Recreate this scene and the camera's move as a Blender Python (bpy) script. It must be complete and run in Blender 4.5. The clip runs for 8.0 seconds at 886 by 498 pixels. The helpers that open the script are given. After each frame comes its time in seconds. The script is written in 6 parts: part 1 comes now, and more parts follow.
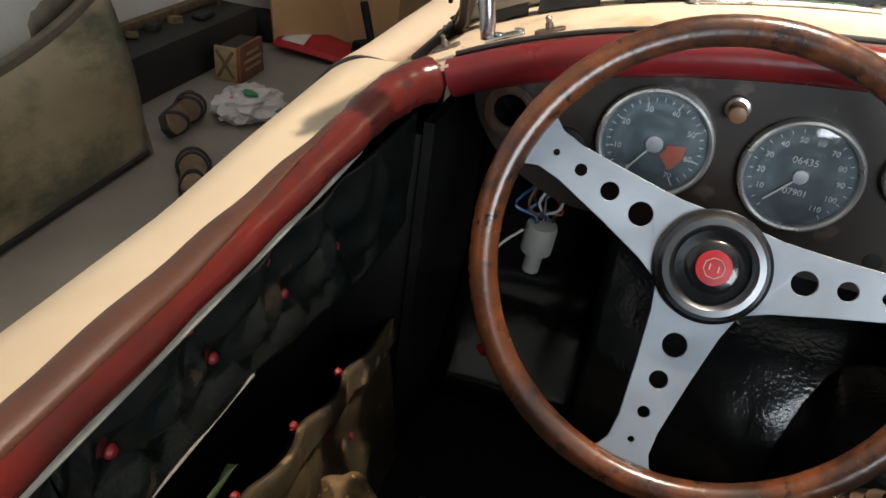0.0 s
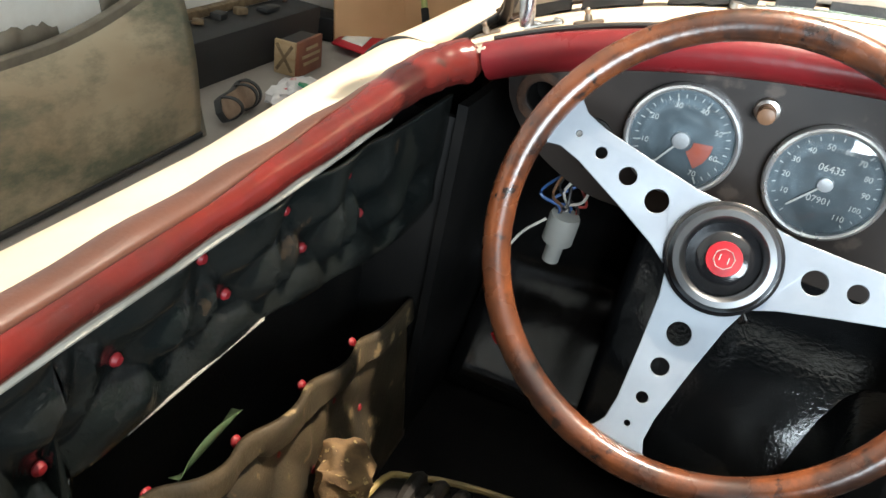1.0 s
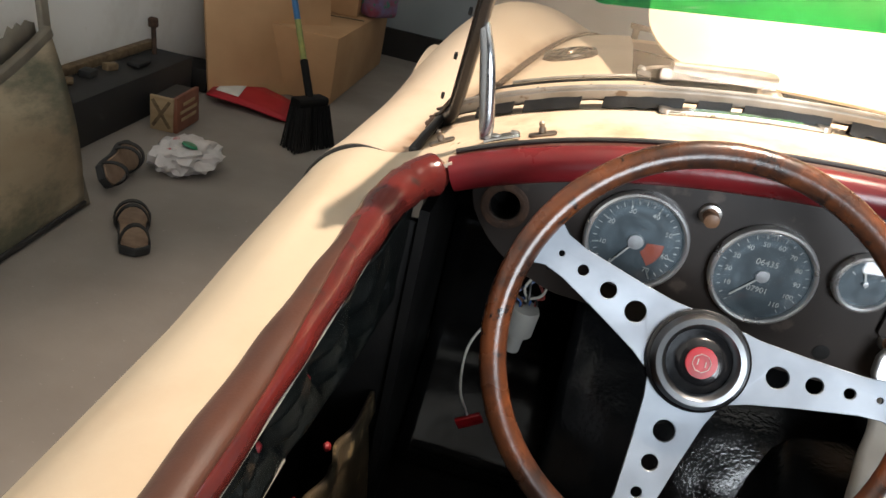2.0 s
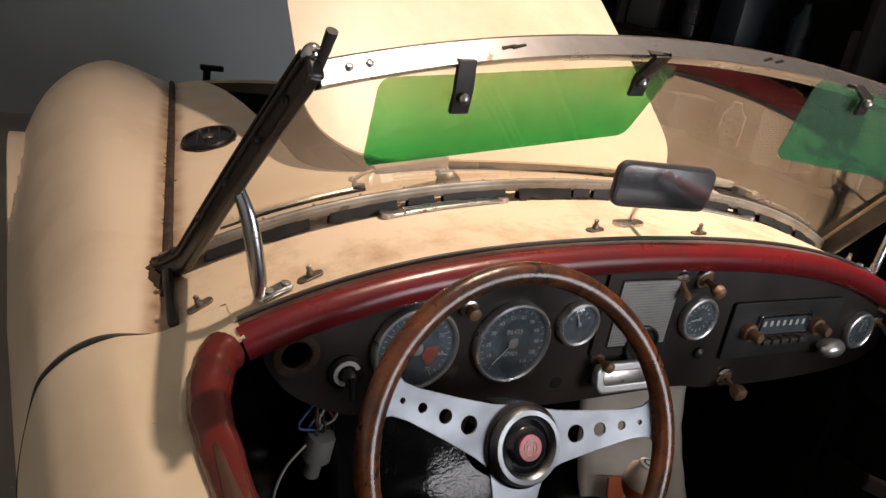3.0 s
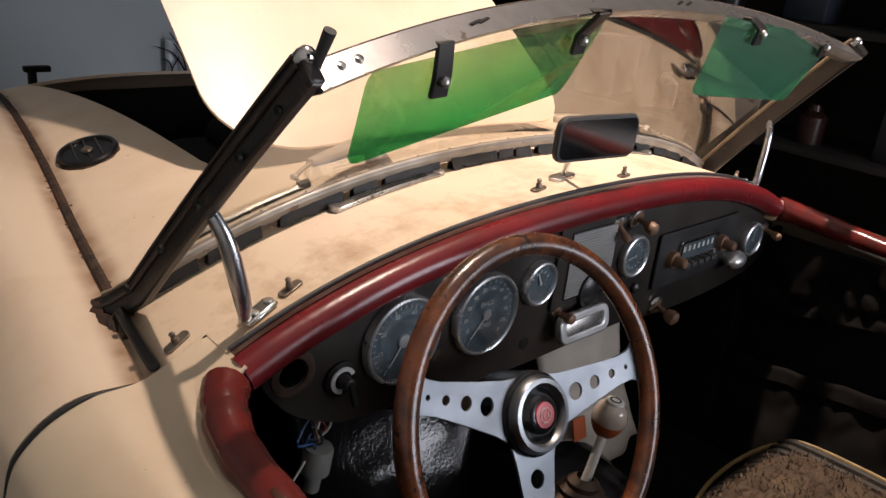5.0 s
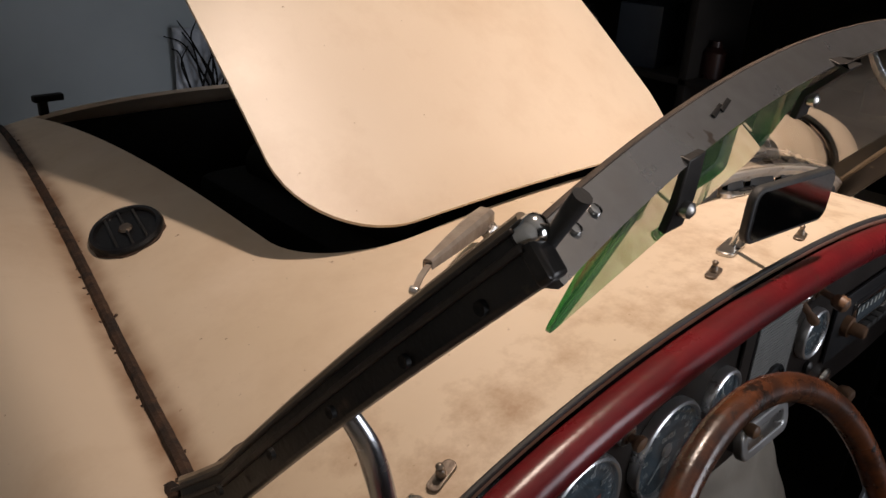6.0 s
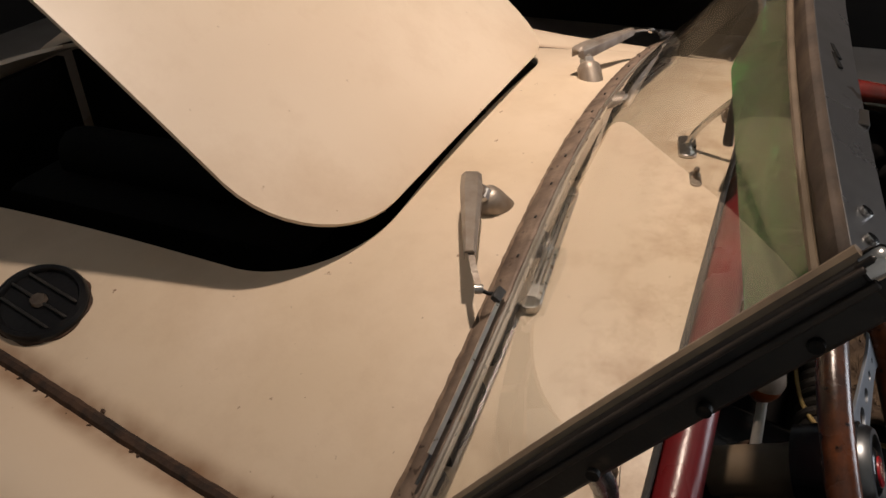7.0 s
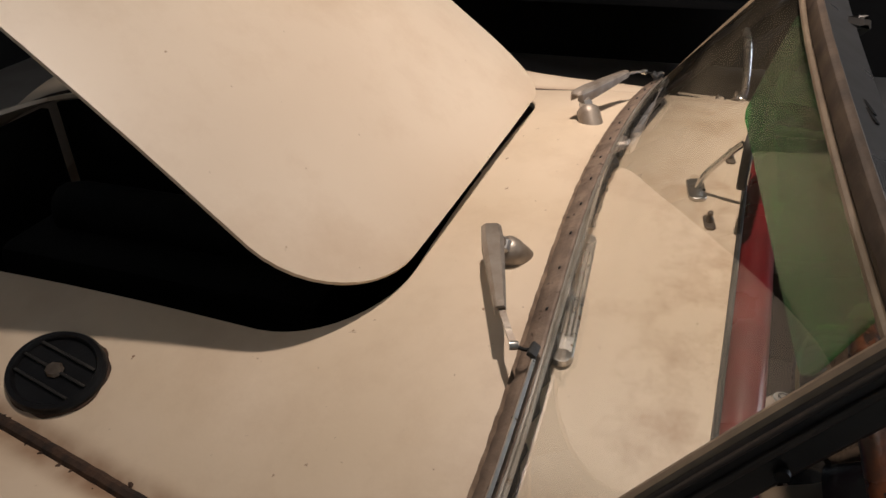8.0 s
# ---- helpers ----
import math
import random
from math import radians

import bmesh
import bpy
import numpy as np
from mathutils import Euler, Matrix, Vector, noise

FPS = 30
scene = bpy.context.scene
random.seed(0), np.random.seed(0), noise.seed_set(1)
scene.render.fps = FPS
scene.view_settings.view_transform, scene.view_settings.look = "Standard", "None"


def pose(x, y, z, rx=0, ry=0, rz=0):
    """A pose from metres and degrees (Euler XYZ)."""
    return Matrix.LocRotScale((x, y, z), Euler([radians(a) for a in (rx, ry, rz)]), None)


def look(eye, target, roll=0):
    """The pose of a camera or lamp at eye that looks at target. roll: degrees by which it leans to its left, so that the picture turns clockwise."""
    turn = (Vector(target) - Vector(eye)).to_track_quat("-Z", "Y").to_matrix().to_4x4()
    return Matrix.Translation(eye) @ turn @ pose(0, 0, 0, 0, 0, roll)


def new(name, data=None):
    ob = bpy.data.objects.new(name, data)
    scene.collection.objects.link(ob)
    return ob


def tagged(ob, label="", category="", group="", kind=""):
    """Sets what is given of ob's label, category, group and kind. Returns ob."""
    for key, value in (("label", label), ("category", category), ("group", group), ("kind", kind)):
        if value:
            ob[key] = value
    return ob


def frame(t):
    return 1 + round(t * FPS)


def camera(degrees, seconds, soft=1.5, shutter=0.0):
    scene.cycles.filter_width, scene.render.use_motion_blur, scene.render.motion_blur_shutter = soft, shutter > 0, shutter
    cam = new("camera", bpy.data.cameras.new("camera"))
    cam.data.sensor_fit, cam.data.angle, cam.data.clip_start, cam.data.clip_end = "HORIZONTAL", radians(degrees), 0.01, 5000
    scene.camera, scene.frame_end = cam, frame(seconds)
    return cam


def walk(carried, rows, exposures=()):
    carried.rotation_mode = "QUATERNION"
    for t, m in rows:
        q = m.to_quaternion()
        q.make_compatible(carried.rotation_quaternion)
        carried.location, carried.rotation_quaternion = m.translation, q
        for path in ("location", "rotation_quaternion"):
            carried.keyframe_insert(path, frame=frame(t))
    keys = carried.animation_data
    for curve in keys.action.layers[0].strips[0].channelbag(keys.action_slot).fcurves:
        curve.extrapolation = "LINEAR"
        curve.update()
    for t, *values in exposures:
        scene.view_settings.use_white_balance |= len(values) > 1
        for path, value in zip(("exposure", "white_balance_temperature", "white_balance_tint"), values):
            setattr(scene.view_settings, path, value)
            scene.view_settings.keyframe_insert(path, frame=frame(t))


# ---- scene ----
import itertools

cam = camera(58.5, 8.0)
PATH = [
    (0, (-0.374, -0.75, 0.977), (-0.743, 0.956, 0.001), 8.0),
    (0.5, (-0.321, -0.767, 0.945), (-0.713, 0.941, -0.02), 11.9),
    (1, (-0.337, -0.773, 0.952), (-0.821, 0.918, -0.001), 11.6),
    (1.5, (-0.378, -0.776, 0.974), (-0.941, 0.929, 0.093), 9.8),
    (2, (-0.467, -0.802, 1.023), (-0.639, 1.006, 0.185), 12.6),
    (2.2, (-0.521, -0.801, 1.06), (-0.404, 1.033, 0.271), 14.3),
    (3.3, (-0.811, -0.689, 1.156), (0.281, 0.837, 0.463), 8.5),
    (3.5, (-0.829, -0.673, 1.155), (0.307, 0.814, 0.448), 7.7),
    (4, (-0.884, -0.642, 1.16), (0.304, 0.793, 0.433), 6.2),
    (4.2, (-0.891, -0.642, 1.16), (0.321, 0.769, 0.426), 6.4),
    (5.3, (-0.867, -0.535, 1.149), (0.453, 0.777, 0.417), 5.5),
    (5.5, (-0.845, -0.451, 1.152), (0.462, 0.868, 0.41), 4.7),
    (6, (-0.805, -0.295, 1.199), (0.463, 1.013, 0.374), 3.2),
    (6.5, (-0.835, -0.16, 1.211), (0.478, 0.952, 0.192), 0.2),
    (7, (-0.889, -0.021, 1.264), (0.637, 0.683, 0.179), -2.3),
    (7.5, (-0.909, 0.008, 1.267), (0.639, 0.595, 0.146), -3.4),
    (8, (-0.896, 0.033, 1.286), (0.696, 0.68, 0.262), -2.9),
]
walk(cam, [(t, look(eye, target, roll)) for t, eye, target, roll in PATH],
     exposures=[(0, 0.85, 6500, 8), (0.5, 1.7, 6300, 5), (1.0, 2.1, 6250, 5), (1.5, 1.64, 6400, 8), (2.0, 1.18, 6500, 10), (2.2, 0.95, 6600, 12), (3.3, -0.1, 7100, 18), (4.2, 0.0, 6900, 18), (5.5, 0.05, 6500, 18), (6.0, -0.62, 6600, 16), (6.5, -0.70, 6700, 15), (7.5, -0.74, 6350, 13), (8.0, -0.78, 6150, 12)])

# ---- light ----
world = bpy.data.worlds.new("garage_dusk")
scene.world = world
world.use_nodes = True
world.node_tree.nodes["Background"].inputs[0].default_value = (0.55, 0.7, 1.0, 1)
world.node_tree.nodes["Background"].inputs[1].default_value = 0.006

LAMP = Vector((0.12, 0.23, 3.16))
lamp_data = bpy.data.lights.new("ceiling_bulb", "AREA")
lamp_data.shape, lamp_data.size, lamp_data.spread = "DISK", 0.08, radians(72)
lamp_data.energy, lamp_data.color = 18.7, (1.0, 0.83, 0.675)
lamp = new("ceiling_bulb", lamp_data)
lamp.matrix_world = pose(LAMP.x, LAMP.y, LAMP.z, -4, -7, 0)
door_light = bpy.data.lights.new("open_door_daylight", "AREA")
door_light.shape, door_light.size, door_light.size_y = "RECTANGLE", 1.9, 1.9
door_light.energy, door_light.color = 115, (0.86, 0.93, 1.0)
door_lamp = new("open_door_daylight", door_light)
door_lamp.matrix_world = pose(1.5, -3.52, 1.1, 90, 0, 24)


# ---- materials ----
def mat(name, a, b=None, rough=0.5, metal=0.0, scale=8.0, fine=120.0, bump=0.1, spots=None, spot_scale=30.0, spot_from=0.62,
        rough_var=0.15, coat=0.0, spec=0.5, stretch=(1, 1, 1), stain=None, seam=False):
    """Two colours mixed by a broad noise, a fine grain in the relief and, if asked, spots of a third colour."""
    m = bpy.data.materials.new(name)
    m.use_nodes = True
    n, l = m.node_tree.nodes, m.node_tree.links
    bs = n["Principled BSDF"]
    b = b or tuple(c * 0.8 for c in a)
    tc, mp = n.new("ShaderNodeTexCoord"), n.new("ShaderNodeMapping")
    mp.inputs["Scale"].default_value = stretch
    l.new(tc.outputs["Object"], mp.inputs["Vector"])
    big, small = n.new("ShaderNodeTexNoise"), n.new("ShaderNodeTexNoise")
    big.inputs["Scale"].default_value, big.inputs["Detail"].default_value = scale, 6
    small.inputs["Scale"].default_value, small.inputs["Detail"].default_value = fine, 4
    ramp = n.new("ShaderNodeValToRGB")
    ramp.color_ramp.elements[0].position, ramp.color_ramp.elements[1].position = 0.35, 0.68
    ramp.color_ramp.elements[0].color, ramp.color_ramp.elements[1].color = (*a, 1), (*b, 1)
    for t in (big, small):
        l.new(mp.outputs[0], t.inputs["Vector"])
    l.new(big.outputs[0], ramp.inputs[0])
    colour = ramp.outputs[0]
    if spots:
        sp, sr, mx = n.new("ShaderNodeTexNoise"), n.new("ShaderNodeValToRGB"), n.new("ShaderNodeMix")
        sp.inputs["Scale"].default_value, sp.inputs["Detail"].default_value = spot_scale, 8
        sr.color_ramp.elements[0].position, sr.color_ramp.elements[1].position = spot_from, spot_from + 0.06
        mx.data_type = "RGBA"
        l.new(mp.outputs[0], sp.inputs["Vector"]), l.new(sp.outputs[0], sr.inputs[0]), l.new(sr.outputs[0], mx.inputs[0])
        l.new(colour, mx.inputs[6])
        mx.inputs[7].default_value = (*spots, 1)
        colour = mx.outputs[2]
    if stain:
        tint, size, lo, hi, most = stain[:5]
        st, sm, mx = n.new("ShaderNodeTexNoise"), n.new("ShaderNodeMapRange"), n.new("ShaderNodeMix")
        st.inputs["Scale"].default_value, st.inputs["Detail"].default_value, st.inputs["Roughness"].default_value = size, 9, 0.68
        sm.inputs["From Min"].default_value, sm.inputs["From Max"].default_value, sm.inputs["To Max"].default_value = lo, hi, most
        mx.data_type = "RGBA"
        mp2 = n.new("ShaderNodeMapping")
        mp2.inputs["Location"].default_value = (3.7, 1.3, 0.4)
        l.new(mp.outputs[0], mp2.inputs[0]), l.new(mp2.outputs[0], st.inputs["Vector"]), l.new(st.outputs[0], sm.inputs[0]), l.new(sm.outputs[0], mx.inputs[0])
        l.new(colour, mx.inputs[6])
        mx.inputs[7].default_value = (*tint, 1)
        colour = mx.outputs[2]
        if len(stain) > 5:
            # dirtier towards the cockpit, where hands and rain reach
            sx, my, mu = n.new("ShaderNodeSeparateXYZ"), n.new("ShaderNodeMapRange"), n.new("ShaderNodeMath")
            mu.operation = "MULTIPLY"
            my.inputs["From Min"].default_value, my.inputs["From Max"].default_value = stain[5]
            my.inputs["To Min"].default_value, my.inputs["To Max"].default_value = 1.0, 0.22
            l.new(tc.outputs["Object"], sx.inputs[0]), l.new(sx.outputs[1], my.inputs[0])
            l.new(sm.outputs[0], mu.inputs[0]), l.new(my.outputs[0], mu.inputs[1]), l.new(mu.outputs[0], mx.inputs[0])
    if seam:
        # rusty grime bleeding out of the joint between fender and bonnet surround
        sx, ab, ma, sb, a2, mr, nz, mu, mx = (n.new("ShaderNode" + k) for k in ("SeparateXYZ", "Math", "Math", "Math", "Math", "MapRange", "TexNoise", "Math", "Mix"))
        ab.operation, ma.operation, sb.operation, a2.operation, mu.operation, mx.data_type = "ABSOLUTE", "MULTIPLY_ADD", "SUBTRACT", "ABSOLUTE", "MULTIPLY", "RGBA"
        ma.inputs[1].default_value, ma.inputs[2].default_value = -0.165, 0.627
        l.new(tc.outputs["Object"], sx.inputs[0]), l.new(sx.outputs[0], ab.inputs[0]), l.new(sx.outputs[1], ma.inputs[0])
        l.new(ab.outputs[0], sb.inputs[0]), l.new(ma.outputs[0], sb.inputs[1]), l.new(sb.outputs[0], a2.inputs[0]), l.new(a2.outputs[0], mr.inputs[0])
        mr.interpolation_type = "SMOOTHERSTEP"
        mr.inputs["From Min"].default_value, mr.inputs["From Max"].default_value = 0.005, 0.034
        mr.inputs["To Min"].default_value, mr.inputs["To Max"].default_value = 1.25, 0.0
        nz.inputs["Scale"].default_value, nz.inputs["Detail"].default_value = 24, 8
        l.new(tc.outputs["Object"], nz.inputs["Vector"]), l.new(nz.outputs[0], mu.inputs[0]), l.new(mr.outputs[0], mu.inputs[1]), l.new(mu.outputs[0], mx.inputs[0])
        l.new(colour, mx.inputs[6])
        mx.inputs[7].default_value = (0.22, 0.105, 0.045, 1)
        colour = mx.outputs[2]
    l.new(colour, bs.inputs["Base Color"])
    rm = n.new("ShaderNodeMapRange")
    rm.inputs["To Min"].default_value, rm.inputs["To Max"].default_value = max(rough - rough_var, 0.02), min(rough + rough_var, 1)
    l.new(big.outputs[0], rm.inputs["Value"]), l.new(rm.outputs[0], bs.inputs["Roughness"])
    bs.inputs["Metallic"].default_value = metal
    bs.inputs["Coat Weight"].default_value = coat
    bs.inputs["Specular IOR Level"].default_value = spec
    if bump:
        bp = n.new("ShaderNodeBump")
        bp.inputs["Strength"].default_value, bp.inputs["Distance"].default_value = bump, 0.0012
        l.new(small.outputs[0], bp.inputs["Height"]), l.new(bp.outputs[0], bs.inputs["Normal"])
    return m


CREAM = mat("cream_paint", (0.72, 0.59, 0.45), (0.67, 0.54, 0.405), 0.40, 0, 3.0, 260, 0.05, spots=(0.30, 0.18, 0.09), spot_scale=75, spot_from=0.735, stain=((0.50, 0.35, 0.22), 4.0, 0.47, 0.75, 0.55), seam=True)
CREAM_DOOR = mat("cream_door_paint", (0.67, 0.56, 0.415), (0.62, 0.51, 0.37), 0.40, 0, 3.0, 260, 0.05, spots=(0.30, 0.18, 0.09), spot_scale=75, spot_from=0.735, stain=((0.50, 0.35, 0.22), 4.0, 0.47, 0.75, 0.45))
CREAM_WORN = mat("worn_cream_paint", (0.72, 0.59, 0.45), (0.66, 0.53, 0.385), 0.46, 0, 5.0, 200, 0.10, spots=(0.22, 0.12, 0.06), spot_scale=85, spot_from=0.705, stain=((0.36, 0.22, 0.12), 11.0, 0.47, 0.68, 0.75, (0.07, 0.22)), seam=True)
LEATHER = mat("red_leather", (0.165, 0.011, 0.014), (0.10, 0.008, 0.010), 0.30, 0, 14, 120, 0.25, spots=(0.10, 0.03, 0.02), spot_scale=30, spot_from=0.66, stain=((0.07, 0.010, 0.010), 7, 0.5, 0.72, 0.55))
LEATHER_DOOR = mat("faded_red_leather", (0.128, 0.015, 0.012), (0.070, 0.013, 0.010), 0.20, 0, 18, 60, 0.45, spots=(0.05, 0.020, 0.016), spot_scale=26, spot_from=0.62, stain=((0.06, 0.02, 0.015), 9, 0.5, 0.7, 0.6))
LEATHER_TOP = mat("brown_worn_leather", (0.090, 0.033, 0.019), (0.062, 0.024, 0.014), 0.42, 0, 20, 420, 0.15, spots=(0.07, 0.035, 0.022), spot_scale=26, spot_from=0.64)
VINYL = mat("black_vinyl", (0.012, 0.013, 0.014), (0.022, 0.022, 0.021), 0.36, 0, 10, 300, 0.3)
DASH = mat("dark_brown_dash_paint", (0.014, 0.011, 0.010), (0.030, 0.023, 0.019), 0.40, 0, 7, 500, 0.06, spots=(0.060, 0.046, 0.038), spot_scale=26, spot_from=0.64, spec=0.4)
BLACK = mat("black_interior", (0.006, 0.006, 0.006), (0.011, 0.010, 0.009), 0.6, 0, 12, 220, 0.3, spec=0.2)
BLACK_GLOSS = mat("glossy_black_panel", (0.008, 0.008, 0.009), (0.014, 0.014, 0.015), 0.22, 0, 7, 60, 0.5)
RUBBER = mat("black_rubber", (0.018, 0.018, 0.018), (0.03, 0.028, 0.026), 0.6, 0, 30, 300, 0.4)
FRAME_DARK = mat("dark_frame_metal", (0.030, 0.028, 0.027), (0.05, 0.046, 0.042), 0.42, 0.5, 18, 300, 0.08)
CHROME = mat("chrome", (0.72, 0.72, 0.72), (0.6, 0.59, 0.57), 0.16, 1.0, 25, 200, 0.05, rough_var=0.08)
CHROME_DULL = mat("pitted_chrome", (0.62, 0.60, 0.57), (0.42, 0.40, 0.38), 0.32, 1.0, 60, 500, 0.08, spots=(0.2, 0.15, 0.1), spot_scale=120, spot_from=0.64)
SPOKE = mat("satin_spoke_metal", (0.26, 0.285, 0.315), (0.215, 0.235, 0.265), 0.50, 0.75, 20, 900, 0.03)
PILLAR_BLACK = mat("black_pillar_paint", (0.012, 0.011, 0.011), (0.024, 0.020, 0.017), 0.38, 0.1, 22, 200, 0.35, spots=(0.06, 0.045, 0.035), spot_scale=40, spot_from=0.66)
ALLOY = mat("brushed_aluminium", (0.60, 0.61, 0.62), (0.5, 0.51, 0.52), 0.38, 0.9, 20, 600, 0.04)
WOOD = mat("varnished_wood_rim", (0.155, 0.047, 0.016), (0.085, 0.028, 0.012), 0.28, 0, 26, 200, 0.25, spots=(0.02, 0.011, 0.008), spot_scale=70, spot_from=0.60, coat=0.12, stain=((0.022, 0.012, 0.009), 13, 0.40, 0.58, 0.88))
SEAM_DARK = mat("dark_rusty_beading", (0.055, 0.026, 0.013), (0.007, 0.005, 0.004), 0.8, 0, 60, 260, 0.9)
STUD_METAL = mat("tarnished_stud_metal", (0.30, 0.25, 0.20), (0.14, 0.11, 0.09), 0.38, 0.8, 60, 300, 0.3)
RUST = mat("rusty_seam", (0.075, 0.036, 0.019), (0.022, 0.014, 0.010), 0.8, 0, 60, 260, 0.9)
DIAL = mat("dial_face", (0.036, 0.054, 0.066), (0.046, 0.064, 0.076), 0.5, 0, 15, 200, 0.05)
WHITE_MARK = mat("cream_marking", (0.50, 0.52, 0.50), (0.40, 0.42, 0.41), 0.6, 0, 30, 200, 0)
RED = mat("red_plastic", (0.34, 0.007, 0.014), (0.28, 0.006, 0.011), 0.35, 0, 30, 200, 0.1)
ORANGE = mat("orange_marking", (0.55, 0.12, 0.04), (0.5, 0.1, 0.03), 0.6, 0, 30, 200, 0)
CONCRETE = mat("concrete_floor", (0.31, 0.272, 0.238), (0.24, 0.208, 0.182), 0.7, 0, 3, 60, 0.4, spots=(0.40, 0.36, 0.32), spot_scale=70, spot_from=0.68)
PLASTER = mat("white_wall_paint", (0.84, 0.81, 0.75), (0.78, 0.75, 0.68), 0.7, 0, 1.6, 60, 0.2, spots=(0.40, 0.33, 0.25), spot_scale=9, spot_from=0.70, stain=((0.46, 0.39, 0.30), 1.4, 0.50, 0.76, 0.55))
GREY_WALL = mat("grey_wall_paint", (0.35, 0.39, 0.41), (0.29, 0.33, 0.35), 0.7, 0, 1.6, 60, 0.2)
DARK_UNLIT_WALL = mat("dark_unlit_boards", (0.010, 0.009, 0.008), (0.018, 0.015, 0.013), 0.85, 0, 3, 60, 0.4, spec=0.15)
BAY_SHADE_BLACK = mat("shade_black_engine_bay", (0.005, 0.0045, 0.004), (0.010, 0.009, 0.008), 0.7, 0.0, 12, 80, 0.6, spec=0.12)


def clear_glass(name, tint, rough=0.0, film_share=0.0, film=(0.45, 0.38, 0.28), ior=1.45, grain=9):
    """Thin pane: mostly see-through with a mirror share and, if asked, a film of dust or painted haze."""
    m = bpy.data.materials.new(name)
    m.use_nodes = True
    n, l = m.node_tree.nodes, m.node_tree.links
    n.remove(n["Principled BSDF"])
    out = n["Material Output"]
    tr, gl, mx, fr = n.new("ShaderNodeBsdfTransparent"), n.new("ShaderNodeBsdfGlossy"), n.new("ShaderNodeMixShader"), n.new("ShaderNodeMath")
    lw, pw = n.new("ShaderNodeLayerWeight"), n.new("ShaderNodeMath")
    lw.inputs[0].default_value = 0.5
    pw.operation, fr.operation = "POWER", "MULTIPLY_ADD"
    pw.inputs[1].default_value = 5.0
    head_on = ((ior - 1) / (ior + 1)) ** 2
    fr.inputs[1].default_value, fr.inputs[2].default_value = 1 - head_on, head_on
    l.new(lw.outputs["Facing"], pw.inputs[0]), l.new(pw.outputs[0], fr.inputs[0])
    tr.inputs[0].default_value = (*tint, 1)
    gl.inputs["Roughness"].default_value = rough + 0.02
    one, both, twice = n.new("ShaderNodeMath"), n.new("ShaderNodeMath"), n.new("ShaderNodeMath")
    one.operation, both.operation, twice.operation = "ADD", "DIVIDE", "MULTIPLY"  # two faces of the pane: 2R / (1 + R)
    one.inputs[1].default_value, twice.inputs[1].default_value = 1.0, 2.0
    l.new(fr.outputs[0], one.inputs[0]), l.new(fr.outputs[0], both.inputs[0]), l.new(one.outputs[0], both.inputs[1]), l.new(both.outputs[0], twice.inputs[0])
    l.new(twice.outputs[0], mx.inputs[0]), l.new(tr.outputs[0], mx.inputs[1]), l.new(gl.outputs[0], mx.inputs[2])
    last = mx
    if film_share:
        df, mx2, tx, mr = n.new("ShaderNodeBsdfDiffuse"), n.new("ShaderNodeMixShader"), n.new("ShaderNodeTexNoise"), n.new("ShaderNodeMapRange")
        df.inputs[0].default_value = (*film, 1)
        tx.inputs["Scale"].default_value, tx.inputs["Detail"].default_value = grain, 8 if grain > 5 else 2
        mr.inputs["From Min"].default_value, mr.inputs["From Max"].default_value, mr.inputs["To Max"].default_value = 0.35, 0.8, film_share
        l.new(tx.outputs[0], mr.inputs[0]), l.new(mr.outputs[0], mx2.inputs[0])
        l.new(mx.outputs[0], mx2.inputs[1]), l.new(df.outputs[0], mx2.inputs[2])
        last = mx2
    l.new(last.outputs[0], out.inputs[0])
    return m


SCREEN_GLASS = clear_glass("dusty_screen_glass", (0.93, 0.92, 0.87), 0.0, 0.20, (0.42, 0.35, 0.25), 1.66, grain=2.2)
# the blue-grey film paints the haze of reflected daylight into the dial glass
DIAL_GLASS = clear_glass("dial_glass", (0.96, 0.96, 0.96), 0.0, 0.20, (0.38, 0.50, 0.58), grain=4)
MIRROR = mat("mirror_silver", (0.78, 0.80, 0.84), (0.72, 0.75, 0.80), 0.08, 1.0, 10, 100, 0, rough_var=0.03)


# ---- mesh helpers ----
def thing(name, label="", category="", group="", at=(0, 0, 0), kind=""):
    e = new(name)
    e.location = at
    return tagged(e, label, category, group, kind)


def place(o, parent):
    if parent:
        o.parent = parent
        base = Matrix.Identity(4)
        p = parent
        while p:
            base = p.matrix_basis @ base
            p = p.parent
        o.matrix_parent_inverse = base.inverted()
    return o


def part(name, bm, material, parent=None, label="", smooth=True, solid=0.0, offset=-1.0, bevel=0.0, outward=False):
    """Links a bmesh (or a mesh) given in world places as one object under parent."""
    if isinstance(bm, bmesh.types.BMesh):
        me = bpy.data.meshes.new(name)
        bmesh.ops.recalc_face_normals(bm, faces=bm.faces)
        if outward:  # body skins face away from the middle of the car
            bm.normal_update()
            if sum(f.normal.dot(f.calc_center_median() - Vector((0, f.calc_center_median().y, 0.3))) * f.calc_area() for f in bm.faces) < 0:
                bmesh.ops.reverse_faces(bm, faces=bm.faces)
        bm.to_mesh(me)
        bm.free()
    else:
        me = bm
    me.materials.append(material)
    if smooth:
        me.shade_smooth()
        me.set_sharp_from_angle(angle=radians(38))
    o = place(new(name, me), parent)
    if solid:
        md = o.modifiers.new("thickness", "SOLIDIFY")
        md.thickness, md.offset = solid, offset
        if outward:
            o.modifiers.new("crisp_rim", "EDGE_SPLIT").split_angle = radians(42)
    if bevel:
        md = o.modifiers.new("edge", "BEVEL")
        md.width, md.segments, md.limit_method = bevel, 2, "ANGLE"
    return tagged(o, label)


